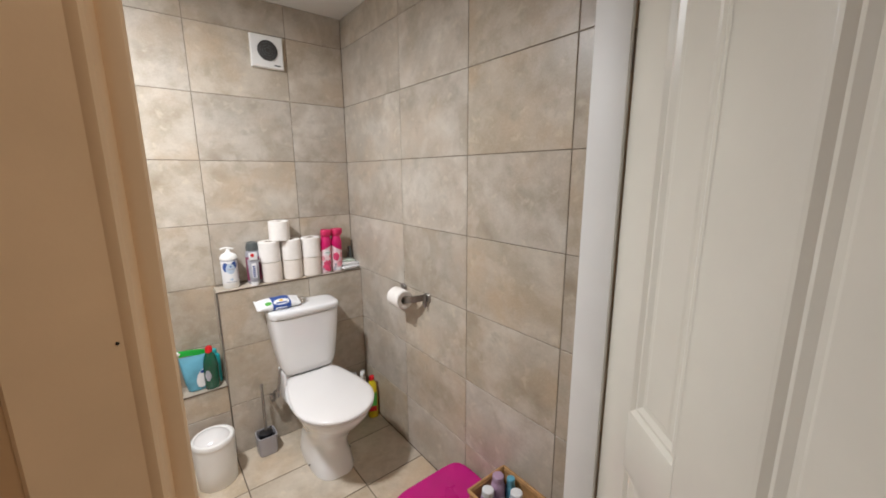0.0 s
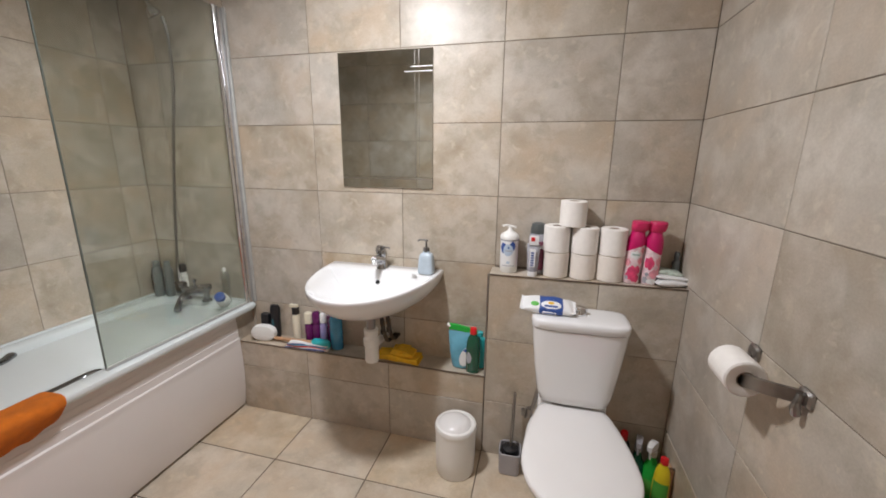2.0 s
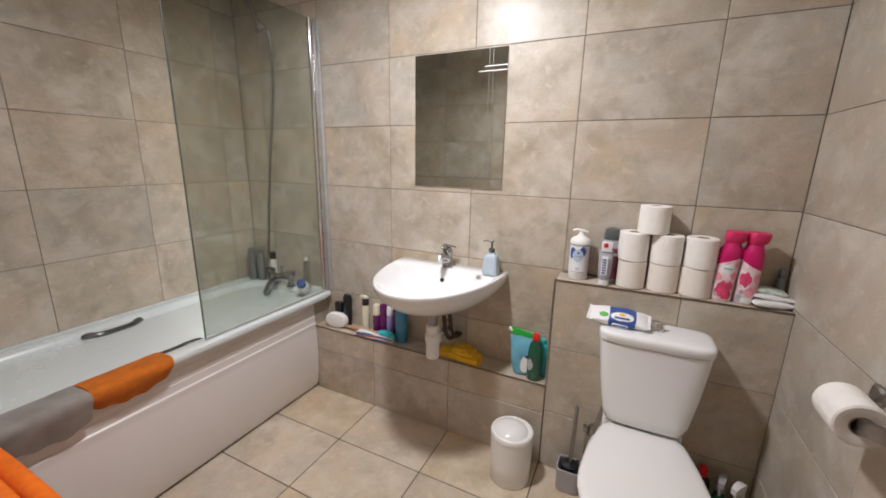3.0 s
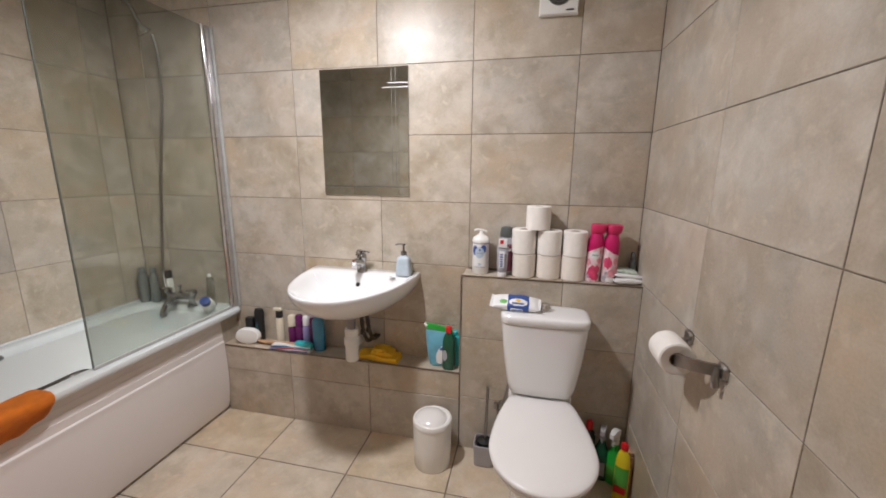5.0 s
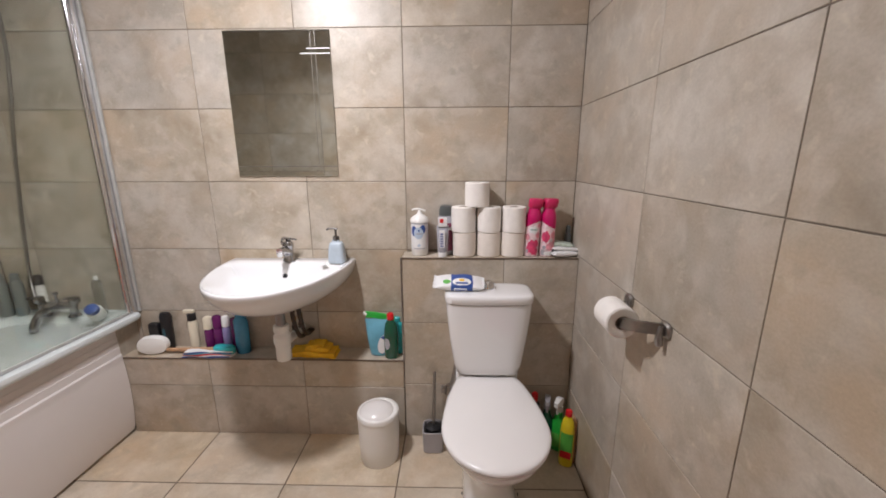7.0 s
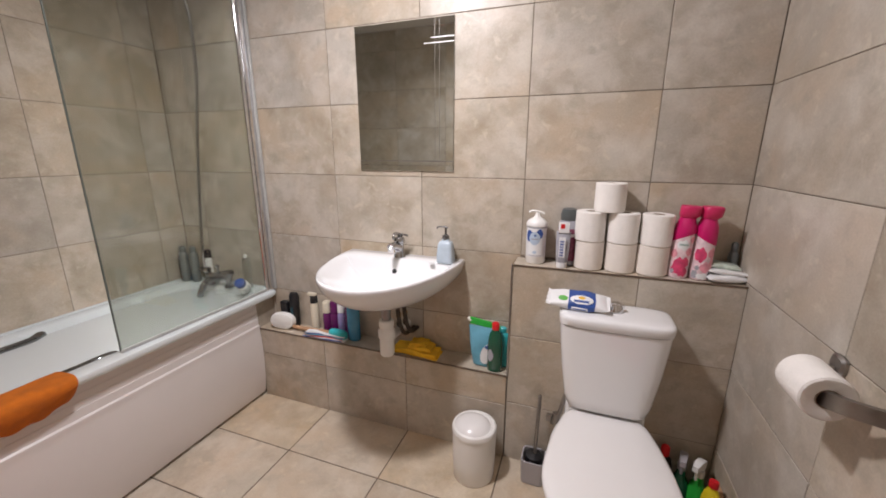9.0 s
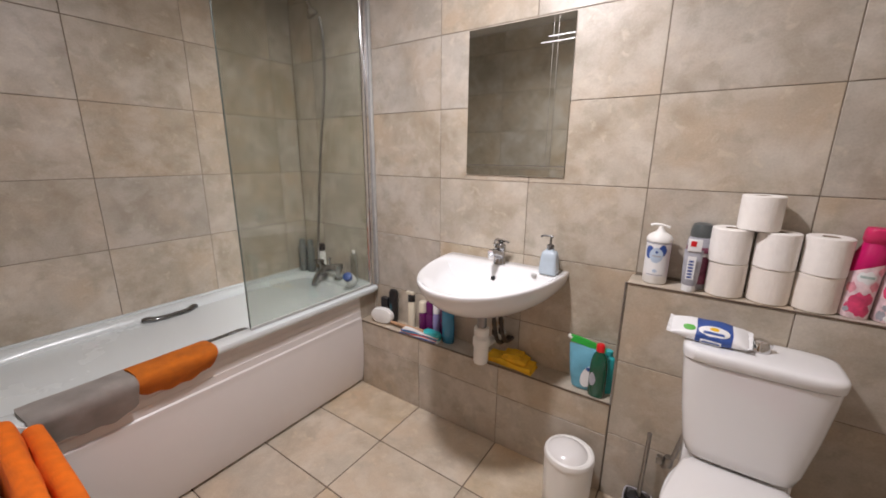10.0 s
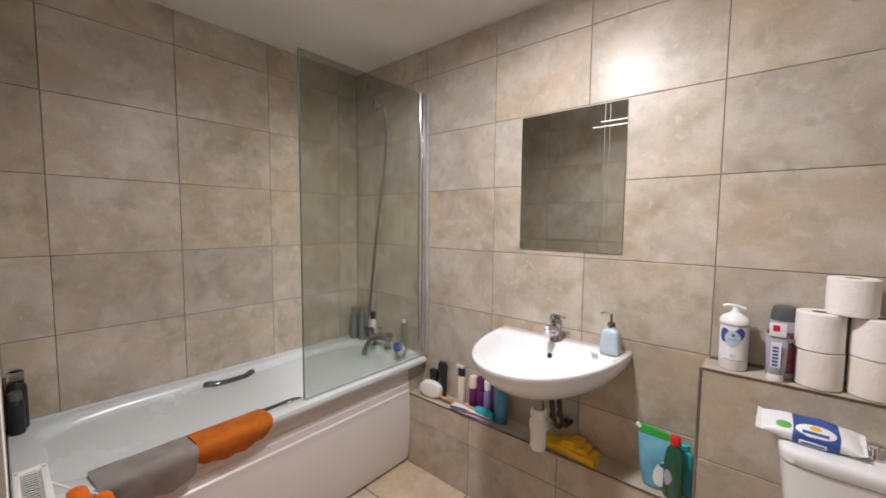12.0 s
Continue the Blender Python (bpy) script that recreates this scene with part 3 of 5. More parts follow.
def rim_mat(y0, y1, seed, out):
    line = arc([(-2.312, 0, RIM - 0.11), (-2.295, 0, RIM - 0.05), (-2.280, 0, RIM - 0.004), (-2.258, 0, RIM + 0.009), (-2.230, 0, RIM + 0.010), (-2.178, 0, RIM + 0.009), (-2.156, 0, RIM - 0.004), (-2.153, 0, RIM - 0.035), (-2.176, 0, RIM - out)], 5)
    rag = min(0.03, out * 0.25)

    def f(u, v):
        y = y0 + (y1 - y0) * u
        w = 0.004 * math.sin(17 * y + seed) + 0.002 * math.sin(51 * y)
        s = v * (len(line) - 1)
        i = min(int(s), len(line) - 2)
        q = line[i].lerp(line[i + 1], s - i)
        hem = (0.008 * math.sin(5 * u + seed) + 0.004 * math.sin(23 * u + seed) + rag * abs(2 * u - 1) ** 4) * max(0, (v - 0.8) / 0.2)
        return (q.x + abs(w) * (1 if v > 0.7 else 0.3), y + 0.005 * math.sin(9 * v + seed), q.z + abs(w) * 0.4 + hem)
    return cloth(30, 40, f, 0.006)


solid("towel", rim_mat(-1.50, -1.232, 0.7, 0.12), GREY_CLOTH, "grey towelling bath mat folded over the bath rim", "bath mat", "towels on the bath rim")
solid("towel", rim_mat(-1.232, -0.962, 2.2, 0.085), RUST, "burnt orange towel folded over the bath rim", "towel", "towels on the bath rim")


def bottle(name, at, r, h, body, cap, label, cap_h=0.03, cap_r=None, neck=0.5, sy=1.0, label_mat=None, rz=0.0, group="", category="bottle", shoulder=0.15):
    ob = thing(name, at, label, category, group, rz)
    cr = cap_r or r * neck * 1.15
    hb = h - cap_h
    part("body", lathe([(r * 0.9, 0), (r, 0.006), (r, hb * (1 - shoulder)), (r * 0.93, hb * (1 - shoulder * 0.6)), (r * 0.75, hb * (1 - shoulder * 0.25)), (r * neck, hb * 0.99), (r * neck, hb)], 28, sy=sy), body, ob)
    bottle_cap = part("cap", lathe([(cr, hb), (cr * 1.02, hb + cap_h * 0.1), (cr, hb + cap_h * 0.9), (cr * 0.86, hb + cap_h)], 22, sy=sy if sy > 0.8 else 0.8), cap, ob)
    if cap_h >= 0.03:
        part("cap_top", lathe([(cr * 0.7, h), (cr * 0.68, h + 0.003), (cr * 0.4, h + 0.004)], 18, sy=sy if sy > 0.8 else 0.8), cap, bottle_cap)
    if label_mat:
        seg = 14
        front = [[(1.012 * r * math.cos(a), 1.012 * r * sy * math.sin(a), z) for a in [radians(-90 + 62 * (2 * i / seg - 1)) for i in range(seg + 1)]] for z in (hb * 0.2, hb * 0.68)]
        part("label", rings(front, False, close=False), label_mat, ob)
    return ob


def pump(ob, z, size, mat, stem):
    ob = part("collar", lathe([(size * 0.9, 0), (size, 0.004), (size * 0.95, size * 1.3), (size * 0.4, size * 1.5)], 18, at=(0, 0, z)), mat, ob)
    part("stem", lathe([(size * 0.33, 0), (size * 0.33, stem)], 12, at=(0, 0, z + size * 1.4)), mat, ob)
    part("nozzle", tube(arc([(size * 0.6, 0, z + size * 1.4 + stem), (-size * 0.8, 0, z + size * 1.5 + stem), (-size * 2.2, 0, z + size * 1.4 + stem), (-size * 2.7, 0, z + size * 1.0 + stem)]), size * 0.25, 10), mat, ob)


# bottles on the bath
bottle("shampoo_bottle", (-2.80, -0.075, RIM), 0.027, 0.215, BOTTLE_GREY, BOTTLE_GREY, "smoky grey shampoo bottle standing in the bath corner", neck=0.6, group="bottles in the bath corner")
bottle("shampoo_bottle", (-2.735, -0.06, RIM), 0.025, 0.215, BOTTLE_GREY, BOTTLE_GREY, "tall grey shower gel bottle in the bath corner", neck=0.6, group="bottles in the bath corner")
bottle("shower_gel_bottle", (-2.655, -0.03, RIM), 0.022, 0.195, PLASTIC, BLACK, "white shower gel bottle with a black cap", cap_h=0.045, neck=0.75, group="bottles in the bath corner")
bottle("oil_bottle", (-2.345, -0.04, RIM), 0.021, 0.20, CLEAR, PLASTIC, "clear plastic bottle on the bath rim", neck=0.4, cap_h=0.02, group="bottles in the bath corner")
squat = bottle("shampoo_bottle", (-2.315, -0.115, RIM), 0.033, 0.085, PLASTIC, LABEL_BLUE, "squat white bottle with a blue cap", cap_h=0.025, neck=0.7, group="bottles in the bath corner")
squat.matrix_world = pose(-2.305, -0.10, RIM + 0.017, 46, 0, 22)
bottle("shampoo_bottle", (-2.818, -1.630, RIM), 0.028, 0.225, BLACK, CLEAR, "black shampoo bottle on the bath end", neck=0.7, cap_h=0.04, group="bottles on the bath end")
bottle("shampoo_bottle", (-2.770, -1.636, RIM), 0.023, 0.16, BLACK, SMOKE, "small dark bottle on the bath end", neck=0.7, group="bottles on the bath end")

# ---- mirror ----
MX0, MX1, MZ0, MZ1 = -1.570, -1.102, 1.303, 1.923
mirror = thing("mirror", ((MX0 + MX1) / 2, -0.001, MZ0), "frameless rectangular wall mirror with etched double lines and drawn-in reflected lines", "mirror")
mw, mh = (MX1 - MX0) / 2, MZ1 - MZ0
part("glass_sheet", box((-mw, -0.006, 0), (mw, 0, mh), 0.0015, 1), MIRROR, mirror)
for z, a, b in ((0.545, 0.13, mw), (0.525, 0.10, mw), (0.045, -mw, mw)):
    part("etch_and_reflection_line", box((a, -0.0068, z - 0.0018), (b, -0.006, z + 0.0018)), ETCH if z > 0.1 else STEEL, mirror)
# two thin upright strips draw a reflected pair of pale lines onto the glass
for x in (mw - 0.085, mw - 0.065):
    part("etch_and_reflection_line", box((x - 0.0005, -0.0064, 0.05), (x + 0.0005, -0.006, mh)), STEEL, mirror)

# ---- basin ----
BCX, BZ, BA, BD = -1.348, 0.906, 0.302, 0.55
basin = thing("washbasin", (BCX, 0, BZ), "white ceramic wall-hung washbasin", "washbasin")


def basin_loop(a, d, z, y0=0.0, n=2.0, seg=30, back=10):
    """Half an oval that bulges from the wall, closed along the wall."""
    pts = []
    for i in range(seg + 1):
        t = math.pi * i / seg
        c, s = math.cos(t), math.sin(t)
        pts.append((a * math.copysign(abs(c) ** (2 / n), c), y0 - d * abs(s) ** (2 / n), z))
    for i in range(1, back):
        pts.append((-a + 2 * a * i / back, y0, z))
    return pts


loops = [basin_loop(0.06, 0.17, -0.186, -0.06), basin_loop(0.12, 0.25, -0.178, -0.03), basin_loop(0.185, 0.345, -0.158, -0.004), basin_loop(0.228, 0.42, -0.132, 0), basin_loop(0.262, 0.48, -0.10, 0),
         basin_loop(0.288, 0.527, -0.06, 0, 2.05), basin_loop(0.299, 0.546, -0.028, 0, 2.1), basin_loop(BA, BD, -0.008, 0, 2.1), basin_loop(BA - 0.002, BD - 0.002, -0.002, -0.001, 2.1), basin_loop(BA - 0.007, BD - 0.007, 0.0, -0.003, 2.1),
         basin_loop(0.281, 0.436, -0.0015, -0.094, 2.2), basin_loop(0.271, 0.424, -0.006, -0.098, 2.2), basin_loop(0.257, 0.402, -0.022, -0.106, 2.2), basin_loop(0.236, 0.370, -0.048, -0.117, 2.2),
         basin_loop(0.205, 0.322, -0.080, -0.133, 2.2), basin_loop(0.16, 0.255, -0.111, -0.16, 2.1), basin_loop(0.10, 0.165, -0.131, -0.20), basin_loop(0.03, 0.05, -0.139, -0.255)]
part("bowl", rings(loops, True), CERAMIC, basin, angle=60)
part("overflow", lathe([(0.0115, 0), (0.0115, 0.004), (0.009, 0.005)], 18), DARK, basin, "black overflow hole", m=pose(0, -0.1185, -0.056, 66, 0, 0))
part("waste", lathe([(0.03, 0), (0.031, 0.003), (0.02, 0.004)], 20, at=(0, -0.27, -0.139)), CHROME, basin)

mixer = thing("basin_mixer_tap", (BCX, -0.062, BZ), "chrome lever mixer tap on the washbasin", "tap")
part("base", lathe([(0.026, 0), (0.028, 0.003), (0.027, 0.008), (0.0235, 0.025), (0.0225, 0.060), (0.0245, 0.068)], 28), TAP_CHROME, mixer)
part("cap", lathe([(0.0245, 0.069), (0.026, 0.072), (0.0255, 0.086), (0.021, 0.095), (0.012, 0.100)], 28), TAP_CHROME, mixer)
spout = part("spout", tube(arc([(0, 0.0, 0.046), (0, -0.035, 0.057), (0, -0.070, 0.067), (0, -0.096, 0.068)]), [0.021] * 5 + [0.0185] * 7 + [0.0165] * 5 + [0.0145] * 2, 18), TAP_CHROME, mixer)
part("aerator", lathe([(0.0125, 0), (0.0135, 0.003), (0.0135, 0.018), (0.011, 0.021)], 18, at=(0, -0.088, 0.044)), CHROME, spout)
lever = part("lever", tube(arc([(0, 0.012, 0.094), (0, -0.004, 0.110), (0, -0.034, 0.119), (0, -0.056, 0.113), (0, -0.058, 0.094)]), [0.010] * 6 + [0.0075] * 10 + [0.006] * 9, 12), TAP_CHROME, mixer, "chrome loop lever")
part("lever_stick", tube([(0.006, 0.004, 0.106), (0.026, 0.008, 0.107), (0.040, 0.010, 0.103)], [0.0055, 0.0045, 0.005], 10), TAP_CHROME, lever)
part("index_button", lathe([(0.006, 0), (0.006, 0.003), (0.003, 0.005)], 14, at=(0.010, 0.004, 0.111)), CHROME, lever)

dispenser = thing("soap_dispenser", (-1.112, -0.075, BZ), "pale blue soap dispenser with a steel pump", "soap dispenser")
part("body", rings([oval(0, 0, z, a, a * 0.8, 4.5, 36) for z, a in ((0, 0.035), (0.004, 0.038), (0.03, 0.038), (0.078, 0.033), (0.090, 0.030), (0.097, 0.024), (0.100, 0.017), (0.108, 0.016))]), BLUE_GLASS, dispenser)
pump(dispenser, 0.104, 0.0155, GUNMETAL, 0.034)
chip = solid("soap_bar", lathe([(0.012, 0), (0.015, 0.002), (0.013, 0.005), (0.006, 0.0065)], 18, sy=0.7), LABEL_WHITE, "small worn sliver of white soap on the basin", "soap", at=(-1.165, -0.115, BZ + 0.001))

trap = thing("bottle_trap", (BCX + 0.008, -0.23, 0.482), "white plastic bottle trap under the washbasin", "pipe")
trap_bottle = part("bottle", lathe([(0.02, 0.0), (0.031, 0.004), (0.033, 0.012), (0.033, 0.085), (0.038, 0.09), (0.038, 0.122), (0.033, 0.128), (0.028, 0.14)], 28), PLASTIC, trap)
part("nut", lathe([(0.032, 0.14), (0.034, 0.144), (0.034, 0.17), (0.028, 0.175)], 12), PLASTIC, trap_bottle)
part("tailpipe", lathe([(0.021, 0.17), (0.021, 0.235)], 20), STEEL, trap)
part("outlet", tube([(0, 0.03, 0.07), (0, 0.228, 0.06)], 0.018, 16), PLASTIC, trap)
for xx, yy in ((0.050, -0.195), (0.068, -0.165)):
    bm = tube(arc([(BCX + xx * 0.9, yy, 0.745), (BCX + xx, yy + 0.004, 0.66), (BCX + xx + 0.001, yy + 0.03, 0.59), (BCX + xx - 0.004, yy + 0.085, 0.54), (BCX + xx - 0.008, -0.004, 0.525)], 8), 0.010, 10)
    supply = solid("supply_hose", bm, HOSE_METAL, "braided dark metal supply hose under the basin", "hose", "supply hoses")
    for k in range(3):
        part("ferrule", lathe([(0.0105, 0), (0.0125, 0.003), (0.0125, 0.022), (0.0105, 0.025)], 12, at=(BCX + xx * 0.97, yy + 0.003 + 0.004 * k, 0.70 - 0.045 * k)), BRASS if k == 1 else HOSE_METAL, supply, "dull brass ferrule" if k == 1 else "")

# ---- toilet ----
TX = -0.413
toilet = thing("toilet", (TX, 0, 0), "white close-coupled ceramic toilet with the lid closed", "toilet")


def pan_loop(z, a, y0, y1, n=2.3, seg=40):
    return oval(0, (y0 + y1) / 2, z, a, (y0 - y1) / 2, n, seg)


loops = [pan_loop(0.0, 0.108, -0.225, -0.642, 3), pan_loop(0.012, 0.110, -0.223, -0.645, 3), pan_loop(0.06, 0.103, -0.225, -0.628, 2.8), pan_loop(0.14, 0.092, -0.23, -0.612, 2.6),
         pan_loop(0.2, 0.10, -0.23, -0.635, 2.5), pan_loop(0.27, 0.126, -0.225, -0.69, 2.4), pan_loop(0.34, 0.160, -0.22, -0.765, 2.3), pan_loop(0.39, 0.181, -0.218, -0.806, 2.3), pan_loop(0.41, 0.186, -0.216, -0.812, 2.3), pan_loop(0.416, 0.182, -0.22, -0.808, 2.3)]
part("pan", rings(loops), CERAMIC, toilet, angle=60)
part("rear_block", box((-0.14, -0.26, 0.27), (0.14, -0.128, 0.455), 0.02, 3), CERAMIC, toilet)


def seat_loop(z, inset):
    """Egg outline with a straight back."""
    pts, seg = [], 72
    for i in range(seg):
        t = 2 * math.pi * i / seg
        c, s = math.cos(t), math.sin(t)
        if s <= 0:
            pts.append(((0.193 - inset) * c, -0.61 + (0.214 - inset) * s, z))
            continue
        k = t / math.pi * 2
        side = 1 if k <= 1 else -1
        k = k if k <= 1 else 2 - k
        if k < 0.72:
            q = k / 0.72
            w = 0.193 - 0.062 * q ** 1.7 - (0.008 * max(0, (q - 0.9) / 0.1))
            pts.append((side * (w - inset), -0.61 + (0.325 - inset) * (q - 0.012 * q ** 8), z))
        else:
            q = (k - 0.72) / 0.28
            pts.append((side * (0.119 - inset * 0.9) * (1 - q), -0.61 + (0.325 - inset), z))
    return pts


part("seat", rings([seat_loop(0.416, 0.010), seat_loop(0.418, 0.004), seat_loop(0.425, 0.002), seat_loop(0.428, 0.006)]), SEAT, toilet, "white plastic seat", angle=60)
lid = part("lid", rings([seat_loop(0.430, 0.004), seat_loop(0.432, 0.0), seat_loop(0.440, 0.0), seat_loop(0.445, 0.007), seat_loop(0.448, 0.025), seat_loop(0.4505, 0.07), seat_loop(0.451, 0.10)]), SEAT, toilet, "white closed seat lid", angle=60)
for s in (-0.07, 0.07):
    part("hinge", box((s - 0.018, -0.292, 0.41), (s + 0.018, -0.265, 0.440), 0.006), SEAT, lid)
loops = [oval(0, -0.222, z, a, d, 5, 48) for z, a, d in ((0.455, 0.125, 0.076), (0.462, 0.138, 0.084), (0.50, 0.15, 0.088), (0.62, 0.168, 0.091), (0.74, 0.181, 0.093), (0.785, 0.184, 0.094))]
part("cistern", rings(loops), CERAMIC, toilet, angle=60)
loops = [oval(0, -0.224, z, a, d, 5, 48) for z, a, d in ((0.7885, 0.183, 0.094), (0.790, 0.1875, 0.0965), (0.810, 0.1895, 0.0985), (0.819, 0.1885, 0.0975), (0.8245, 0.184, 0.093), (0.8275, 0.172, 0.080), (0.829, 0.14, 0.05))]
part("cistern_lid", rings(loops), CERAMIC, toilet, angle=60)
button = part("flush_button", lathe([(0.028, 0.0), (0.028, 0.016), (0.024, 0.026), (0.02, 0.036), (0.012, 0.039)], 22, at=(0.0, -0.215, 0.824)), CHROME, toilet, "chrome flush button")
part("flush_lever", rings([[(x, -0.215 + sy * 0.008, 0.85 + sz * 0.005) for sy, sz in ((-1, -1), (1, -1), (1, 1), (-1, 1))] for x in (0.0, 0.03)]), CHROME, button)
for s in (-1, 1):
    part("floor_screw", lathe([(0.006, 0), (0.006, 0.003), (0.003, 0.005)], 14), BLACK, toilet, m=pose(s * 0.112, -0.50, 0.035, 0, s * 78, 0))

valve = thing("stop_valve", (-0.60, BOX_Y - 0.002, 0.27), "dull chrome stop valve on a pipe by the cistern", "valve")
part("pipe", tube(arc([(0, 0.0, 0), (0, -0.03, 0), (0.01, -0.055, 0.02), (0.03, -0.06, 0.08), (0.05, -0.06, 0.19)]), 0.008, 12), STEEL, valve)
part("body", lathe([(0.014, -0.02), (0.016, -0.012), (0.016, 0.012), (0.014, 0.02)], 14, at=(0.016, -0.058, 0.045)), STEEL, valve)
part("handle", box((-0.022, -0.075, 0.03), (-0.002, -0.055, 0.06), 0.004), STEEL, valve)

# ---- extractor fan ----
fan = thing("extractor_fan", (-0.425, -0.001, 2.167), "square white extractor fan with a round dark grille", "fan")
cover = part("cover", rings([[(sx * w, y, sz * w) for sx, sz in ((-1, -1), (1, -1), (1, 1), (-1, 1))] for w, y in ((0.080, 0.0), (0.081, -0.018), (0.076, -0.026), (0.05, -0.027))]), PLASTIC, fan)
part("grille", lathe([(0.05, 0), (0.05, 0.003), (0.046, 0.005), (0.02, 0.0055)], 36), MESH_GREY, fan, "dark grey mesh grille", m=pose(0, -0.0265, 0.004, 90, 0, 0))
for r in (0.014, 0.026, 0.038, 0.049):
    loop = [(r * math.cos(2 * math.pi * i / 28), -0.0325, 0.004 + r * math.sin(2 * math.pi * i / 28)) for i in range(29)]
    part("grille_ring", tube(loop, 0.0011, 6), SMOKE, cover)
part("label", box((0.03, -0.0285, -0.068), (0.062, -0.027, -0.062)), BLACK, fan)

# ---- toilet paper holder on the side wall ----
holder = thing("paper_holder", (-0.001, -0.70, 0.925), "brushed steel toilet paper holder on the wall", "paper holder")
for y in (0.062, -0.150):
    part("wall_plate", rings([oval(0, 0, z, a, a * 1.15, 3.5, 28) for z, a in ((0, 0.021), (0.006, 0.021), (0.011, 0.016))]), STEEL, holder, m=pose(0, y, 0.012, 0, -90, 0))
path = arc([(-0.079, 0.075, 0), (-0.079, 0.02, 0), (-0.079, -0.055, 0), (-0.068, -0.092, 0), (-0.042, -0.122, 0), (-0.004, -0.150, 0)], 5)
loops = []
for p in path:
    nx, up = 0.006, 0.022 * max(0.0, min(1.0, (-0.055 - p.y) / 0.095))
    loops.append([(p[0] - nx, p[1] - 0.003, -0.026 + up), (p[0] + nx, p[1] + 0.003, -0.026 + up), (p[0] + nx, p[1] + 0.003, 0.006 + up), (p[0] - nx, p[1] - 0.003, 0.006 + up)])
part("bar", rings(loops), STEEL, holder)
part("arm", tube([(-0.079, 0.072, -0.008), (-0.05, 0.070, -0.004), (-0.004, 0.062, 0.002)], 0.007, 10), STEEL, holder)
part("drop", tube(arc([(-0.014, -0.150, 0.02), (-0.02, -0.152, -0.01), (-0.016, -0.152, -0.035)]), [0.008] * 6 + [0.010] * 6 + [0.006], 10), STEEL, holder)
roll_h, roll_r, core_r = 0.10, 0.056, 0.021


def paper_roll(name, at, label, group, r=roll_r, h=roll_h, mat=PAPER, rot=None, category="toilet roll", parts=True):
    ob = thing(name, at, label, category, group)
    if rot is not None:
        ob.matrix_world = Matrix.Translation(at) @ rot
    part("paper", rings([[(q * math.cos(2 * math.pi * i / 40), q * math.sin(2 * math.pi * i / 40), z) for i in range(40)] for q, z in
                         ((core_r, h * 0.5), (core_r, h - 0.002), (core_r + 0.004, h), (r - 0.004, h), (r, h - 0.003), (r * 1.004, h * 0.5), (r, 0.003), (r - 0.004, 0), (core_r + 0.004, 0), (core_r, 0.002), (core_r, h * 0.5))], False), mat, ob)
    part("core", rings([[(q * math.cos(2 * math.pi * i / 24), q * math.sin(2 * math.pi * i / 24), z) for i in range(24)] for q, z in ((core_r - 0.0005, 0.001), (core_r - 0.0005, h - 0.001), (core_r - 0.002, h - 0.001), (core_r - 0.002, 0.001), (core_r - 0.0005, 0.001))], False), CARD, ob, "brown cardboard core")
    return ob


paper_roll("toilet_roll", (-0.076, -0.662, 0.914), "white toilet roll on the wall holder", "toilet roll in use", r=0.048, rot=Euler((radians(90), 0, 0)).to_matrix().to_4x4())

# ---- things on the tall shelf ----
S = HIGH_Z + 0.001
lotion = thing("pump_bottle", (-0.722, -0.058, S), "white pump bottle with a blue drop label", "bottle")
part("body", lathe([(0.036, 0), (0.0395, 0.005), (0.0395, 0.15), (0.037, 0.163), (0.026, 0.176), (0.017, 0.18)], 32), PLASTIC, lotion)
seg = 18


def wrap(r, a0, a1, z0, z1, sy=1.0, edge=None):
    """A label on a round body, between two angles and two heights."""
    loops = []
    for i in range(seg + 1):
        a = radians(a0 + (a1 - a0) * i / seg)
        k = 1.0 if edge is None else edge(i / seg)
        mid, half = (z0 + z1) / 2, (z1 - z0) / 2 * k
        loops.append([(r * math.cos(a), r * sy * math.sin(a), mid - half), (r * math.cos(a), r * sy * math.sin(a), mid + half)])
    return rings(loops, False, close=False)


lotion_label = part("label", wrap(0.0399, -180, 0, 0.03, 0.148), LABEL_WHITE, lotion)
part("label_ring", lathe([(0.0402, 0.148), (0.0408, 0.1495), (0.0408, 0.153), (0.0402, 0.1545)], 32), LABEL_GREY, lotion)
part("label_drop", wrap(0.0403, -150, -96, 0.092, 0.140, edge=lambda u: max(0.03, math.sin(math.pi * u ** 0.8) ** 0.7)), LABEL_BLUE, lotion_label)
part("label_drop", wrap(0.0404, -92, -44, 0.104, 0.146, edge=lambda u: max(0.03, math.sin(math.pi * u ** 1.3) ** 0.7)), LABEL_BLUE, lotion_label)
part("label_drop", wrap(0.0407, -126, -60, 0.080, 0.134, edge=lambda u: max(0.03, math.sin(math.pi * u) ** 0.5)), PALE_BLUE, lotion_label, "pale blue round label mark")
part("label_text", wrap(0.0411, -112, -70, 0.102, 0.107), LABEL_GREY, lotion_label)
part("label_text", wrap(0.0411, -98, -84, 0.114, 0.124, edge=lambda u: max(0.03, math.sin(math.pi * u))), LABEL_BLUE, lotion_label)
part("label_text", wrap(0.0403, -130, -50, 0.034, 0.037), LABEL_GREY, lotion_label)
part("label_mark", wrap(0.0403, -102, -80, 0.044, 0.056, edge=lambda u: max(0.03, math.sin(math.pi * u) ** 0.5)), PALE_BLUE, lotion_label)
head = part("pump_head", lathe([(0.0405, 0.153), (0.0425, 0.156), (0.0420, 0.166), (0.036, 0.176), (0.024, 0.184), (0.014, 0.190), (0.009, 0.200), (0.007, 0.207)], 32), PLASTIC, lotion)
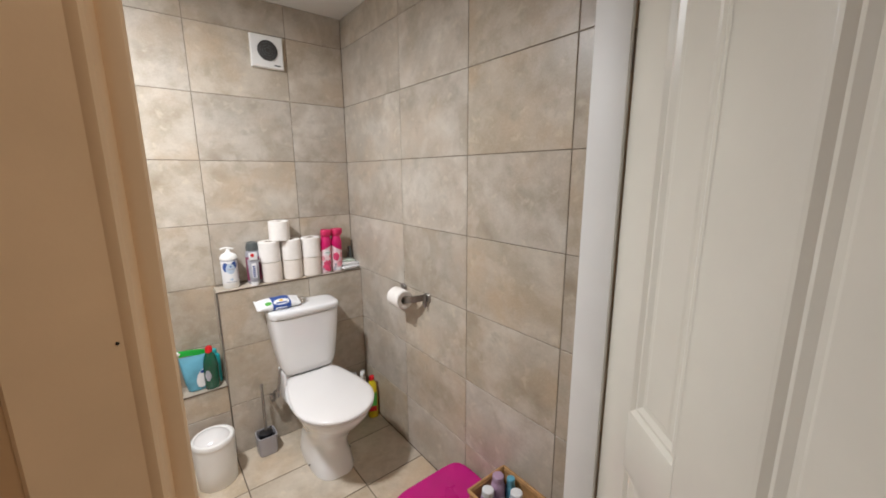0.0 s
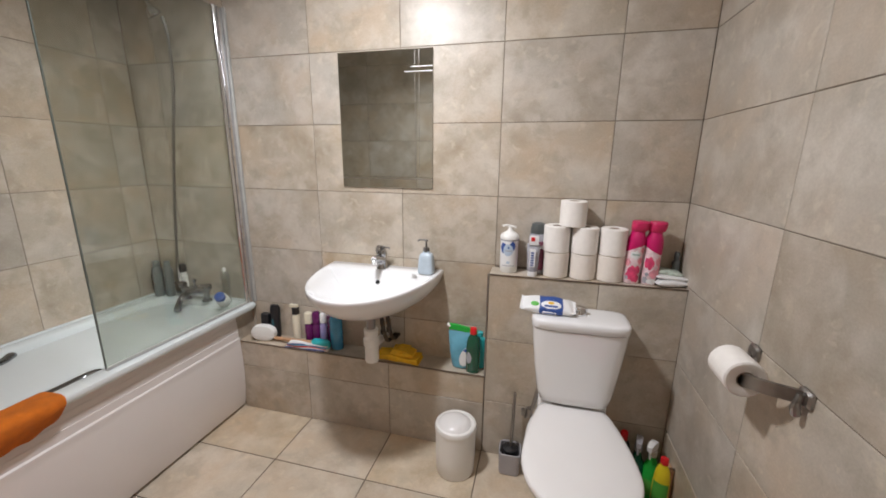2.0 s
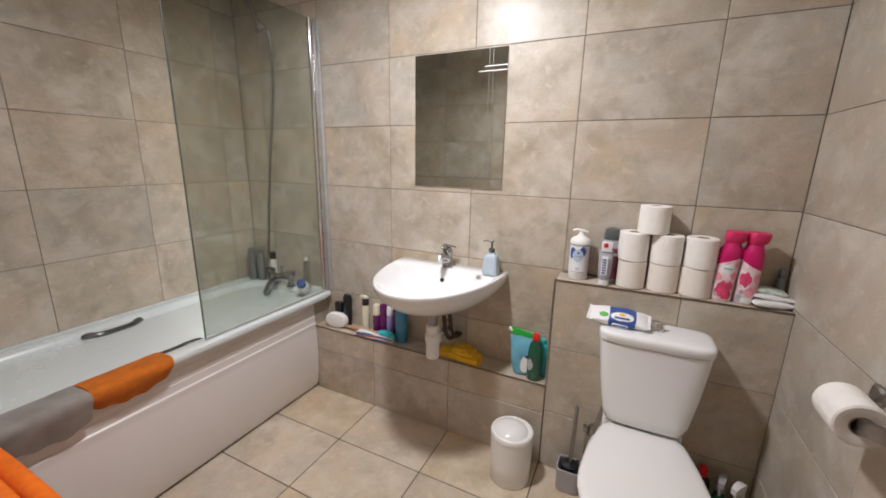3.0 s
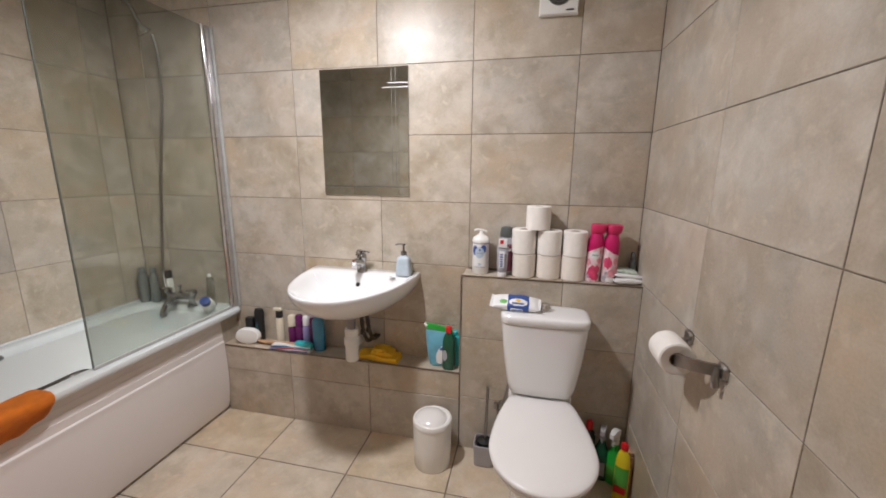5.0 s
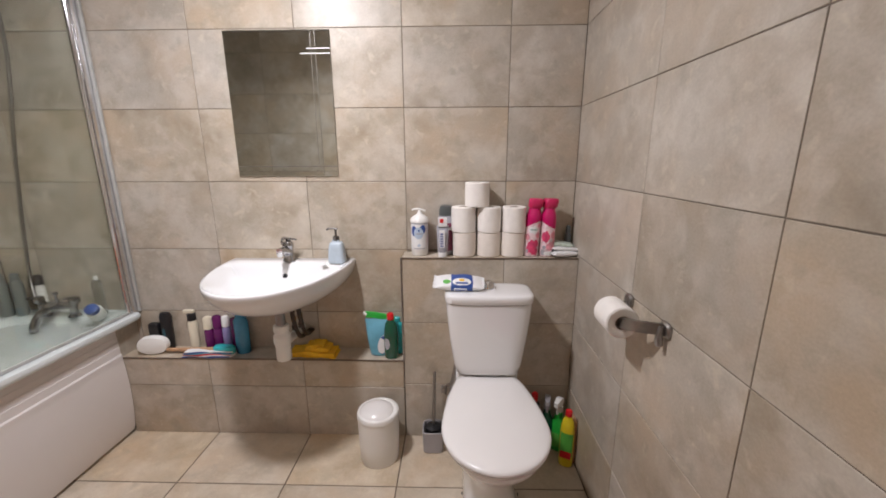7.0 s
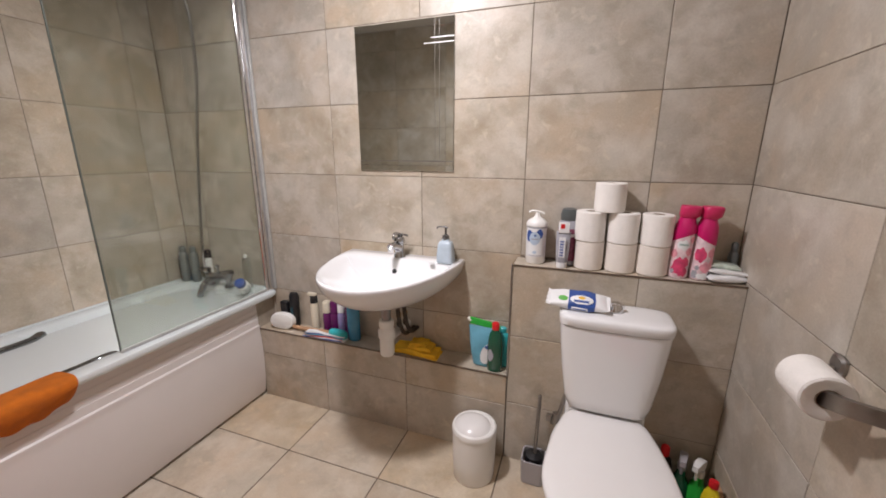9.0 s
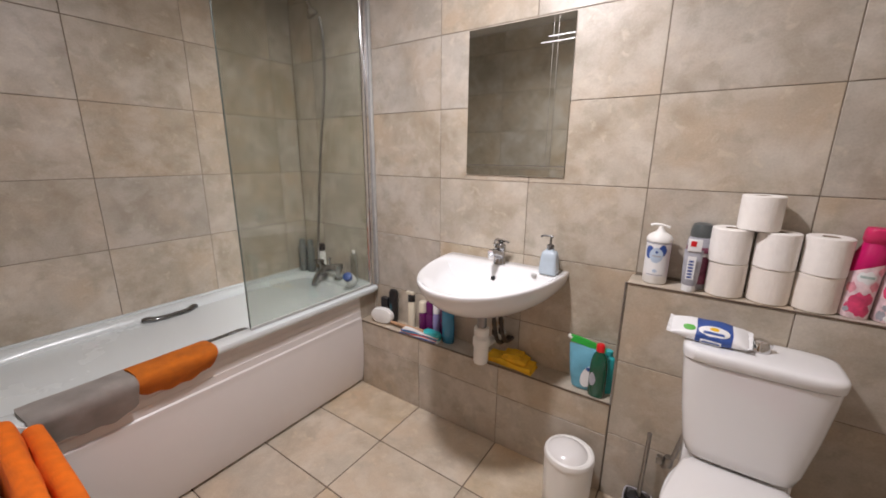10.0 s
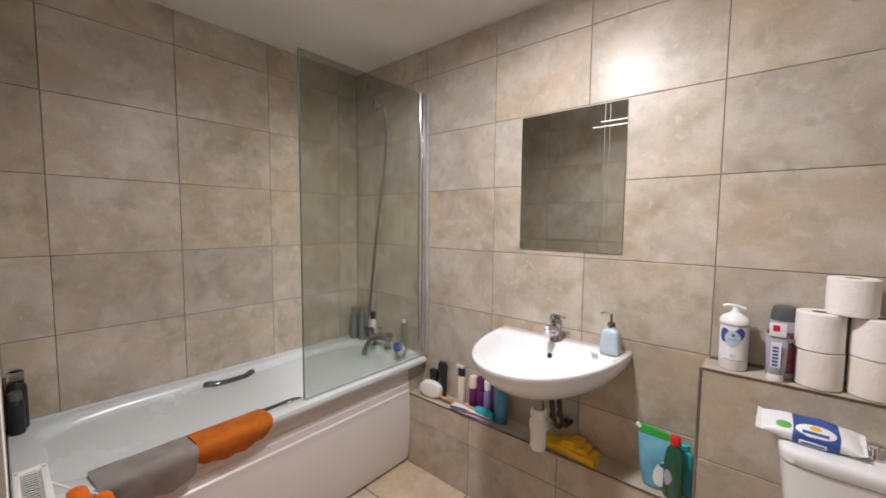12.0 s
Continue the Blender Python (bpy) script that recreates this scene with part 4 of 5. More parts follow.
part("nozzle", tube(arc([(-0.034, 0, 0.2085), (-0.02, 0, 0.2135), (0.0, 0, 0.2125), (0.016, 0, 0.209), (0.027, 0, 0.205)]), 0.0045, 10), PLASTIC, head)

tin = thing("spray_can", (-0.600, -0.040, S), "dark pink and grey spray can with a grey cap", "spray can")
part("body", lathe([(0.036, 0), (0.038, 0.005), (0.038, 0.165), (0.033, 0.182)], 26), LABEL_GREY, tin)
part("label", wrap(0.0384, -180, 0, 0.02, 0.15), material("plum_label", (0.22, 0.05, 0.10), 0.4, vary=0.4, scale=60), tin)
part("label_text", wrap(0.0388, -150, -30, 0.118, 0.13), LABEL_WHITE, tin)
part("cap", lathe([(0.033, 0.178), (0.033, 0.205), (0.027, 0.226), (0.013, 0.231)], 24), SMOKE, tin)
tubey = thing("toothpaste_tube", (-0.614, -0.1, S), "white and grey toothpaste tube standing on its cap", "tube")
part("cap", lathe([(0.020, 0), (0.021, 0.004), (0.019, 0.022)], 20), LABEL_WHITE, tubey)
part("tube", rings([oval(0, 0, z, a, b, 2.4, 28) for z, a, b in ((0.02, 0.017, 0.017), (0.03, 0.023, 0.021), (0.08, 0.0255, 0.017), (0.13, 0.027, 0.009), (0.145, 0.0275, 0.003))]), LABEL_GREY, tubey)
part("label", box((-0.014, -0.0215, 0.045), (0.010, -0.0205, 0.125), 0), LABEL_WHITE, tubey)
for i in range(6):
    part("label_text", box((-0.010, -0.0225, 0.05 + 0.011 * i), (0.004, -0.0215, 0.056 + 0.011 * i)), LABEL_BLUE, tubey)
part("crest", box((-0.020, -0.012, 0.14), (0.020, -0.004, 0.182), 0.003), LABEL_WHITE, tubey)
part("crest_mark", box((-0.012, -0.0135, 0.158), (0.004, -0.012, 0.176), 0.0005), RED, tubey)

cols = [(-0.515, -0.064), (-0.401, -0.062), (-0.291, -0.062)]
for i, (x, y) in enumerate(cols):
    paper_roll("toilet_roll", (x, y, S), "cream white toilet roll at the bottom of the stack", "stack of toilet rolls", r=0.0535 + 0.001 * i, h=0.112, mat=PAPER_WARM)
    paper_roll("toilet_roll", (x - 0.004 + 0.003 * i, y - 0.003 * i, S + 0.1125), "white toilet roll stacked on another roll", "stack of toilet rolls", r=0.0555 - 0.001 * i, h=0.114)
paper_roll("toilet_roll", (-0.458, -0.066, S + 0.2275), "white toilet roll on top of the stack", "stack of toilet rolls", r=0.055, h=0.108)


ROSE = material("rose_pink_plastic", (0.58, 0.020, 0.11), 0.45, vary=0.06)
BLUSH = material("blush_print", (0.74, 0.30, 0.36), 0.4, vary=0.25, scale=45)
PETAL = material("petal_print", (0.66, 0.06, 0.16), 0.4, vary=0.3, scale=45)
SAGE = material("sage_print", (0.35, 0.45, 0.42), 0.4, vary=0.2, scale=60)


def air_freshener(at, rz, tilt, slant, text, petals):
    ob = thing("air_freshener", at, "hot pink air freshener can with a flowery label", "spray can", "air fresheners", rz)
    ob.matrix_world = ob.matrix_world @ pose(0, 0, 0, 0, tilt, 0)
    can = part("can", lathe([(0.031, 0), (0.0332, 0.004), (0.0332, 0.15), (0.0315, 0.176)], 28), PINK_LABEL, ob, "pale pink flowery can")
    for i, (a, w, z, h, mat) in enumerate(petals):
        part("petal", wrap(0.0335 + 0.00012 * i, a - w, a + w, z - h, z + h, edge=lambda u: max(0.05, math.sin(math.pi * u) ** 0.5) * (0.86 + 0.14 * math.sin(13 * u + i))), mat, can)
    if text:
        part("label_text", wrap(0.0345, -118, -70, 0.122, 0.129), SAGE, can)
    # shroud with a slanting lower edge, drawn in to a neck
    loops = []
    for r, z, k in ((0.0338, 0.147, 1.0), (0.0348, 0.150, 1.0), (0.0348, 0.175, 0.35), (0.0330, 0.192, 0.1), (0.0270, 0.210, 0), (0.0245, 0.222, 0)):
        loops.append([(r * math.cos(t), r * math.sin(t), z + k * 0.019 * math.cos(t - slant)) for t in [2 * math.pi * i / 28 for i in range(28)]])
    part("neck", rings(loops), PINK, ob)
    part("nozzle", rings([oval(dx, dy, z, a, b, 2.6, 24) for z, a, b, dx, dy in ((0.220, 0.0245, 0.0245, 0, 0), (0.228, 0.031, 0.029, 0.002, -0.003), (0.245, 0.0325, 0.031, 0.003, -0.005), (0.258, 0.0325, 0.031, 0.004, -0.005), (0.2625, 0.030, 0.028, 0.004, -0.004))]), ROSE, ob)
    return ob


air_freshener((-0.207, -0.072, S), 0, 2.5, -0.5, True, [(-95, 36, 0.124, 0.020, LABEL_WHITE), (-70, 28, 0.06, 0.022, PETAL), (-100, 34, 0.055, 0.026, PETAL), (-55, 22, 0.10, 0.016, BLUSH),
              (-118, 26, 0.034, 0.020, PETAL), (-75, 32, 0.026, 0.020, PETAL), (-140, 22, 0.09, 0.018, BLUSH), (-132, 12, 0.025, 0.010, LABEL_GREY), (-45, 20, 0.145, 0.014, BLUSH)])
air_freshener((-0.136, -0.072, S), 9, 1.0, 2.6, False, [(-124, 34, 0.092, 0.030, PETAL), (-60, 26, 0.10, 0.022, BLUSH), (-86, 32, 0.048, 0.022, BLUSH), (-48, 24, 0.062, 0.022, BLUSH),
              (-52, 20, 0.018, 0.016, SMOKE), (-140, 18, 0.02, 0.016, LABEL_GREY), (-96, 34, 0.016, 0.013, LABEL_WHITE), (-130, 12, 0.045, 0.010, LABEL_GREY)])

packs = thing("wet_wipes_pack", (-0.058, -0.072, S), "crumpled pale wet wipes pack with green print", "packet")


def pillow(lx, ly, lz, seed, u0=0.0, u1=1.0, grow=1.0):
    """A soft foil pack: flattened towards sealed ends."""
    def sect(u):
        k = math.sin(math.pi * min(1, max(0, u))) ** 0.45
        return k
    loops = []
    for i in range(15):
        u = u0 + (u1 - u0) * i / 14
        k = 0.06 + 0.94 * sect(u)
        x = -lx / 2 + lx * u
        loops.append([(x + 0.002 * math.sin(60 * y + seed), y * (1 + 0.03 * math.sin(17 * u + seed)), z * k * (1 + 0.07 * math.sin(14 * u + 55 * y + seed)) + lz / 2) for y, z, _ in oval(0, 0, 0, grow * ly / 2, grow * lz / 2, 3.2, 28)])
    return rings(loops)


part("lower_pack", pillow(0.13, 0.08, 0.030, 1), LABEL_WHITE, packs, "", m=pose(0, -0.008, 0, 0, 0, 12))
part("middle_pack", pillow(0.125, 0.075, 0.020, 4), LABEL_WHITE, packs, "", m=pose(0.0, 0.0, 0.026, 0, 3, 4))
part("upper_pack", pillow(0.11, 0.07, 0.022, 2), material("sage_foil", (0.45, 0.52, 0.45), 0.3, vary=0.3, scale=40), packs, m=pose(-0.012, 0.012, 0.042, 0, 4, -6))
tin2 = bottle("dark_bottle", (-0.028, -0.03, S), 0.016, 0.13, SMOKE, SMOKE, "small dark bottle in the shelf corner", cap_h=0.03, neck=0.6)

# ---- wipes on the cistern ----
wipes = thing("wet_wipes_pack", (TX - 0.128, -0.218, 0.8295), "white and blue wet wipes pack lying on the cistern", "packet", rz=-3)
tip = pose(0, 0, 0.006, 16, 0, 0)
part("pack", pillow(0.20, 0.092, 0.044, 3), LABEL_WHITE, wipes, m=tip)
for sx in (-1, 1):
    part("sealed_end", cloth(12, 3, lambda u, v, sx=sx: (sx * (0.094 + 0.016 * v), -0.046 + 0.092 * u, 0.022 + 0.004 * v * math.sin(23 * u + sx) + 0.006 * v * (sx < 0)), 0.0012), LABEL_WHITE, wipes, "crimped foil seal", m=tip)
part("print", pillow(0.20, 0.092, 0.044, 3, 0.34, 0.80, 1.03), LABEL_BLUE, wipes, "dark blue printed band", m=tip)
FRONT = tip @ pose(0.014, -0.028, 0.0455, 30, 0, 0)
part("print", lathe([(0.040, -0.004), (0.040, 0.0), (0.034, 0.0012)], 24, sy=0.45), LABEL_WHITE, wipes, m=FRONT)
part("print", lathe([(0.012, 0.0), (0.012, 0.0016), (0.008, 0.002)], 16, sy=0.5), YELLOW_CLOTH, wipes, m=FRONT @ pose(0.0, 0.008, 0, 0, 0, 0))
part("label_text", box((-0.026, -0.010, 0.0), (0.026, -0.002, 0.0022)), LABEL_BLUE, wipes, m=FRONT)
part("print", box((-0.018, -0.0500, 0.012), (0.036, -0.0460, 0.024), 0.0005), LABEL_WHITE, wipes, m=tip)
part("label_text", box((-0.014, -0.0507, 0.0155), (0.032, -0.0498, 0.0205), 0), LABEL_BLUE, wipes, m=tip)
part("print", lathe([(0.017, -0.002), (0.017, 0.001), (0.013, 0.0016)], 20, sy=0.6), LABEL_GREEN, wipes, m=tip @ pose(-0.05, -0.024, 0.042, 24, 0, 0))

# ---- things on the low shelf ----
L = LOW_Z + 0.001
dish = solid("sponge_pad", rings([[(x, y, 0.047 + z) for x, z, _ in oval(0, 0, 0, a, b, 2.3, 40)] for y, a, b in ((-0.022, 0.055, 0.03), (-0.018, 0.068, 0.043), (-0.008, 0.072, 0.047), (0.012, 0.072, 0.047), (0.02, 0.064, 0.04))]), PLASTIC,
             "white oval bath sponge pad standing on the shelf", "sponge", at=(-2.075, -0.082, L), rz=8)
hb = thing("bath_brush", (-1.83, -0.088, L), "wooden bath brush with a teal head", "bath brush", rz=-3)
part("handle", tube([(-0.18, 0.0, 0.02), (-0.08, 0, 0.022), (0.02, 0, 0.026), (0.07, 0, 0.03)], [0.009, 0.011, 0.013, 0.012], 12), WOOD, hb, "pale wooden handle")
part("head", rings([oval(0.125, 0, z, a, b, 2.5, 28) for z, a, b in ((0.012, 0.05, 0.02), (0.02, 0.056, 0.024), (0.045, 0.056, 0.024), (0.052, 0.048, 0.018))]), TEAL, hb)
part("bristles", box((0.075, -0.018, 0.0), (0.175, 0.018, 0.014), 0.003), PLASTIC, hb)
shaver = thing("hair_clipper", (-2.06, -0.035, L), "black plastic hair clipper with guard", "clipper")
part("body", rings([oval(0.03, dy, z, a, b, 2.6, 24) for z, a, b, dy in ((0, 0.022, 0.018, 0), (0.06, 0.027, 0.022, 0), (0.13, 0.026, 0.02, 0.002), (0.18, 0.032, 0.016, 0.004), (0.2, 0.022, 0.01, 0.004))]), BLACK, shaver)
part("guard", box((-0.055, -0.02, 0), (-0.005, 0.015, 0.145), 0.01, 3), BLACK, shaver)
part("stripe", box((0.022, -0.0235, 0.05), (0.036, -0.0215, 0.12), 0.0005), material("petrol", (0.02, 0.08, 0.10), 0.3), shaver)
cream_t = thing("cream_tube", (-1.888, -0.04, L), "cream coloured lotion bottle with a dark collar and pump", "bottle")
part("body", lathe([(0.018, 0), (0.021, 0.004), (0.022, 0.15), (0.018, 0.165)], 22), CREAM_PLASTIC, cream_t)
part("collar", lathe([(0.02, 0.165), (0.02, 0.2), (0.010, 0.205)], 18), BLACK, cream_t)
part("nozzle", box((-0.035, -0.010, 0.203), (0.016, 0.010, 0.220), 0.005), CREAM_PLASTIC, cream_t)
for i, (x, y, h) in enumerate(((-1.812, -0.036, 0.178), (-1.768, -0.030, 0.182))):
    bottle("purple_bottle", (x, y, L), 0.022, h, PURPLE, CREAM_PLASTIC if i == 0 else PURPLE, "dark purple bottle standing under the basin", cap_h=0.06, neck=0.85, group="purple bottles")
bottle("purple_bottle", (-1.722, -0.032, L), 0.02, 0.18, material("lilac_bottle", (0.30, 0.26, 0.50), 0.3), LABEL_WHITE, "lilac bottle with a white cap", cap_h=0.05, neck=0.8, group="purple bottles")
bottle("purple_bottle", (-1.682, -0.028, L), 0.019, 0.17, PURPLE, PURPLE, "small purple bottle under the basin", cap_h=0.05, neck=0.8, group="purple bottles")
bottle("mouthwash_bottle", (-1.628, -0.060, L), 0.036, 0.225, BLUE_CLEAR, BLUE_CLEAR, "blue plastic bottle standing under the basin", cap_h=0.03, neck=0.55, sy=0.7)
cl = thing("striped_cloth", (-1.79, -0.1, L), "folded cloth with blue, red and white stripes", "cloth", rz=2)
stripes = [LABEL_BLUE, LABEL_WHITE, RED, SKY, LABEL_BLUE, LABEL_WHITE]
for i, mm in enumerate(stripes):
    z0 = 0.004 + 0.0055 * i
    part("fold", cloth(14, 4, lambda u, v, i=i, z0=z0: (-0.12 + 0.235 * u + 0.004 * i, -0.022 + 0.035 * v + 0.003 * math.sin(7 * u + i), z0 + 0.003 * math.sin(9 * u + 1.3 * i) * (1 - abs(2 * u - 1)) + 0.003 - 0.012 * (u - 0.5) ** 2), 0.005), mm, cl)
yc = thing("yellow_cloth", (-1.262, -0.066, L), "folded yellow cleaning cloths in a pile", "cloth")
for k, (x0, x1, y0, y1, z0) in enumerate(((-0.115, 0.12, -0.045, 0.04, 0.006), (-0.118, 0.112, -0.046, 0.04, 0.022), (-0.04, 0.085, -0.038, 0.035, 0.042), (-0.03, 0.055, -0.035, 0.03, 0.058))):
    part("fold", cloth(16, 8, lambda u, v, a=(x0, x1, y0, y1, z0), k=k: (a[0] + (a[1] - a[0]) * u, a[2] + (a[3] - a[2]) * v + 0.006 * math.sin(5 * u + k),
         a[4] + 0.008 * math.sin(math.pi * u) + 0.004 * math.sin(11 * u + 3 * k) * math.sin(6 * v + k)), 0.018), YELLOW_CLOTH, yc)
pouch = thing("refill_pouch", (-0.925, -0.058, L), "light blue refill pouch with a green top and white label", "pouch", rz=4)
part("bag", rings([oval(0, 0, z, a, b, 2.8, 32) for z, a, b in ((0, 0.045, 0.026), (0.006, 0.052, 0.032), (0.06, 0.062, 0.034), (0.13, 0.070, 0.024), (0.18, 0.074, 0.010), (0.19, 0.074, 0.004))]), SKY, pouch)
part("label", rings([[(0.016 + 0.028 * math.cos(2 * math.pi * i / 24) + 0.01 * math.sin(2 * math.pi * i / 24), y, 0.068 + 0.05 * math.sin(2 * math.pi * i / 24)) for i in range(24)] for y in (-0.0368, -0.034)]), LABEL_WHITE, pouch)
part("label", rings([[(0.024 + 0.019 * math.cos(2 * math.pi * i / 20), y, 0.104 + 0.009 * math.sin(2 * math.pi * i / 20)) for i in range(20)] for y in (-0.0385, -0.0372)]), LABEL_BLUE, pouch)
part("flap", rings([[(x, dy, z + dz) for dy, dz in ((-0.006, -0.014), (0.006, -0.014), (0.006, 0.014), (-0.006, 0.014))] for x, z in ((-0.07, 0.212), (-0.03, 0.208), (0.02, 0.198), (0.07, 0.182))]), GREEN, pouch)
part("spout", tube([(-0.066, 0, 0.212), (-0.082, 0, 0.222)], 0.009, 12), PLASTIC, pouch)
soapb = bottle("washing_up_bottle", (-0.868, -0.098, L), 0.034, 0.232, DARK_GREEN, RED, "dark green washing-up liquid bottle with a red cap", cap_h=0.03, neck=0.42, sy=0.62, shoulder=0.4)
part("label", wrap(0.0345, -150, -95, 0.05, 0.11, 0.63, edge=lambda u: max(0.05, math.sin(math.pi * u) ** 0.6)), LABEL_GREY, soapb)
bottle("cleaner_bottle", (-0.845, -0.045, L), 0.03, 0.19, TEAL, TEAL, "teal bottle behind the washing-up liquid", cap_h=0.02, neck=0.5, sy=0.7)

# ---- on the floor: bin, brush, cleaners ----
bin_ = thing("waste_bin", (-0.912, -0.262, 0), "white round plastic bin with a swing lid", "bin")
part("body", lathe([(0.086, 0), (0.089, 0.004), (0.0925, 0.10), (0.0945, 0.228)], 44), PLASTIC, bin_)
part("rim", lathe([(0.0952, 0.222), (0.0965, 0.225), (0.0965, 0.240), (0.093, 0.249), (0.085, 0.253), (0.081, 0.249)], 44), PLASTIC, bin_)
part("lid", lathe([(0.080, 0.243), (0.0800, 0.249), (0.07, 0.261), (0.05, 0.270), (0.025, 0.275)], 40, sy=0.95), SEAT, bin_, "domed white swing lid", m=pose(0, 0, 0, 2, -2, 0))

brush = thing("toilet_brush", (-0.66, -0.2, 0), "toilet brush with a steel handle in a grey holder", "toilet brush")
part("holder", rings([oval(0, 0, z, a, a, 5, 36) for z, a in ((0, 0.044), (0.004, 0.048), (0.06, 0.050), (0.112, 0.052), (0.114, 0.050), (0.113, 0.046), (0.06, 0.044), (0.055, 0.03))]), GREY_PLASTIC, brush)
part("bristles", lathe([(0.035, 0.06), (0.038, 0.075), (0.036, 0.118), (0.02, 0.124)], 18), BLACK, brush)
part("handle", lathe([(0.008, 0.12), (0.0075, 0.13), (0.007, 0.38), (0.008, 0.385), (0.008, 0.395), (0.005, 0.40)], 14), STEEL, brush, m=pose(0.0, 0, 0, -3, 1, 0))


def trigger_spray(at, body, mat_head, label, rz, h=0.30, lab=None):
    ob = thing("trigger_spray", at, label, "spray bottle", "cleaners beside the toilet", rz)
    part("body", rings([oval(0, 0, z, a, b, 2.8, 28) for z, a, b in ((0, 0.03, 0.02), (0.006, 0.034, 0.024), (0.11, 0.034, 0.024), (0.15, 0.03, 0.02), (0.19, 0.016, 0.015), (0.215, 0.013, 0.013))]), body, ob)
    part("collar", lathe([(0.016, 0.21), (0.016, 0.235), (0.013, 0.238)], 18), mat_head, ob)
    head = part("head", rings([[(sx * w, y, z + sz * t) for sx, sz in ((-1, -1), (1, -1), (1, 1), (-1, 1))] for y, z, w, t in ((0.025, 0.255, 0.010, 0.014), (0.0, 0.262, 0.013, 0.020), (-0.03, 0.27, 0.012, 0.016), (-0.055, 0.268, 0.009, 0.011))]), mat_head, ob)
    part("trigger", tube(arc([(0, -0.022, 0.255), (0, -0.034, 0.235), (0, -0.03, 0.21)]), 0.005, 8), mat_head, head)
    if lab:
        part("label", box((-0.022, -0.0252, 0.03), (0.022, -0.0242, 0.10), 0.0004), lab, ob)
    return ob


red_top = bottle("cleaner_bottle", (-0.172, -0.172, 0.001), 0.03, 0.285, BLACK, RED, "dark bleach bottle with a red cap", cap_h=0.04, neck=0.45, group="cleaners beside the toilet", sy=0.7)
part("label", wrap(0.0305, -150, -30, 0.205, 0.225, 0.5), LABEL_WHITE, red_top)
trigger_spray((-0.112, -0.182, 0.001), DARK_GREEN, GREY_PLASTIC, "dark green trigger spray cleaner", -15, lab=LABEL_GREY)
trigger_spray((-0.058, -0.200, 0.001), GREEN, PLASTIC, "green spray cleaner with a white trigger head", -35, lab=LABEL_GREEN)
yel = bottle("cleaner_bottle", (-0.046, -0.298, 0.001), 0.031, 0.285, YELLOW, RED, "yellow cleaner bottle with a red cap", cap_h=0.028, neck=0.42, sy=0.62, group="cleaners beside the toilet", shoulder=0.35, label_mat=LABEL_GREEN, rz=-25)
part("label", box((-0.024, -0.024, 0.05), (0.024, -0.0225, 0.085), 0.0004), RED, yel)
solid("cleaner_box", box((-0.008, -0.03, 0), (0.008, 0.03, 0.22), 0.002), WOOD, "brown cardboard cleaner box against the wall", "box", at=(-0.011, -0.262, 0.001))

# ---- magenta box and basket by the side wall ----
tub = thing("storage_box", (-0.205, -1.338, 0), "magenta plastic storage box with a rounded lid", "storage box")
part("body", rings([oval(0, 0, z, a, b, 7, 48) for z, a, b in ((0, 0.15, 0.2), (0.006, 0.16, 0.21), (0.18, 0.178, 0.226), (0.185, 0.178, 0.226))]), MAGENTA, tub)
part("lid", rings([oval(0, 0, z, a, b, 7, 48) for z, a, b in ((0.176, 0.186, 0.234), (0.18, 0.19, 0.238), (0.205, 0.188, 0.236), (0.216, 0.178, 0.226), (0.219, 0.15, 0.2), (0.214, 0.14, 0.19), (0.213, 0.05, 0.07))]), MAGENTA, tub, "glossy magenta lid")
bk = thing("basket", (-0.106, -1.49, 0.219), "small wooden basket full of toiletries", "basket")
for s in (-1, 1):
    part("long_side", box((s * 0.093 - 0.005, -0.105, 0), (s * 0.093 + 0.005, 0.105, 0.125), 0.002), WICKER, bk)
    part("short_side", box((-0.088, s * 0.105 - 0.005, 0), (0.088, s * 0.105 + 0.005, 0.125), 0.002), WICKER, bk)
part("base", box((-0.088, -0.1, 0.0), (0.088, 0.1, 0.008)), WICKER, bk)
loop = [(0.098 * a, 0.11 * b, 0.126) for a, b in ((-1, -1), (1, -1), (1, 1), (-1, 1), (-1, -1))]
for p, q in zip(loop, loop[1:]):
    part("rim", tube([p, q], 0.007, 8), WICKER, bk)
LILAC = material("lilac_plastic", (0.45, 0.30, 0.42), 0.3)
for i, (x, y, r, h, bmat, cmat, txt) in enumerate(((-0.15, -1.43, 0.028, 0.13, LILAC, LABEL_WHITE, "lilac toiletry bottle in the basket"), (-0.09, -1.425, 0.027, 0.155, LILAC, LILAC, "mauve tube bottle in the basket"),
                                                  (-0.05, -1.455, 0.02, 0.14, SKY, SKY, "blue bottle in the basket"), (-0.14, -1.50, 0.027, 0.12, LABEL_WHITE, LABEL_GREY, "white jar in the basket"),
                                                  (-0.08, -1.51, 0.028, 0.135, LABEL_WHITE, LABEL_WHITE, "white bottle in the basket"), (-0.12, -1.565, 0.026, 0.13, PURPLE, PINK, "purple bottle in the basket"))):
    bottle("toiletry_bottle", (x, y, 0.228), r, h, bmat, cmat, txt, cap_h=0.025, neck=0.7, group="toiletries in the basket")

# ---- tiles, laid piece by piece ----
cache = {}


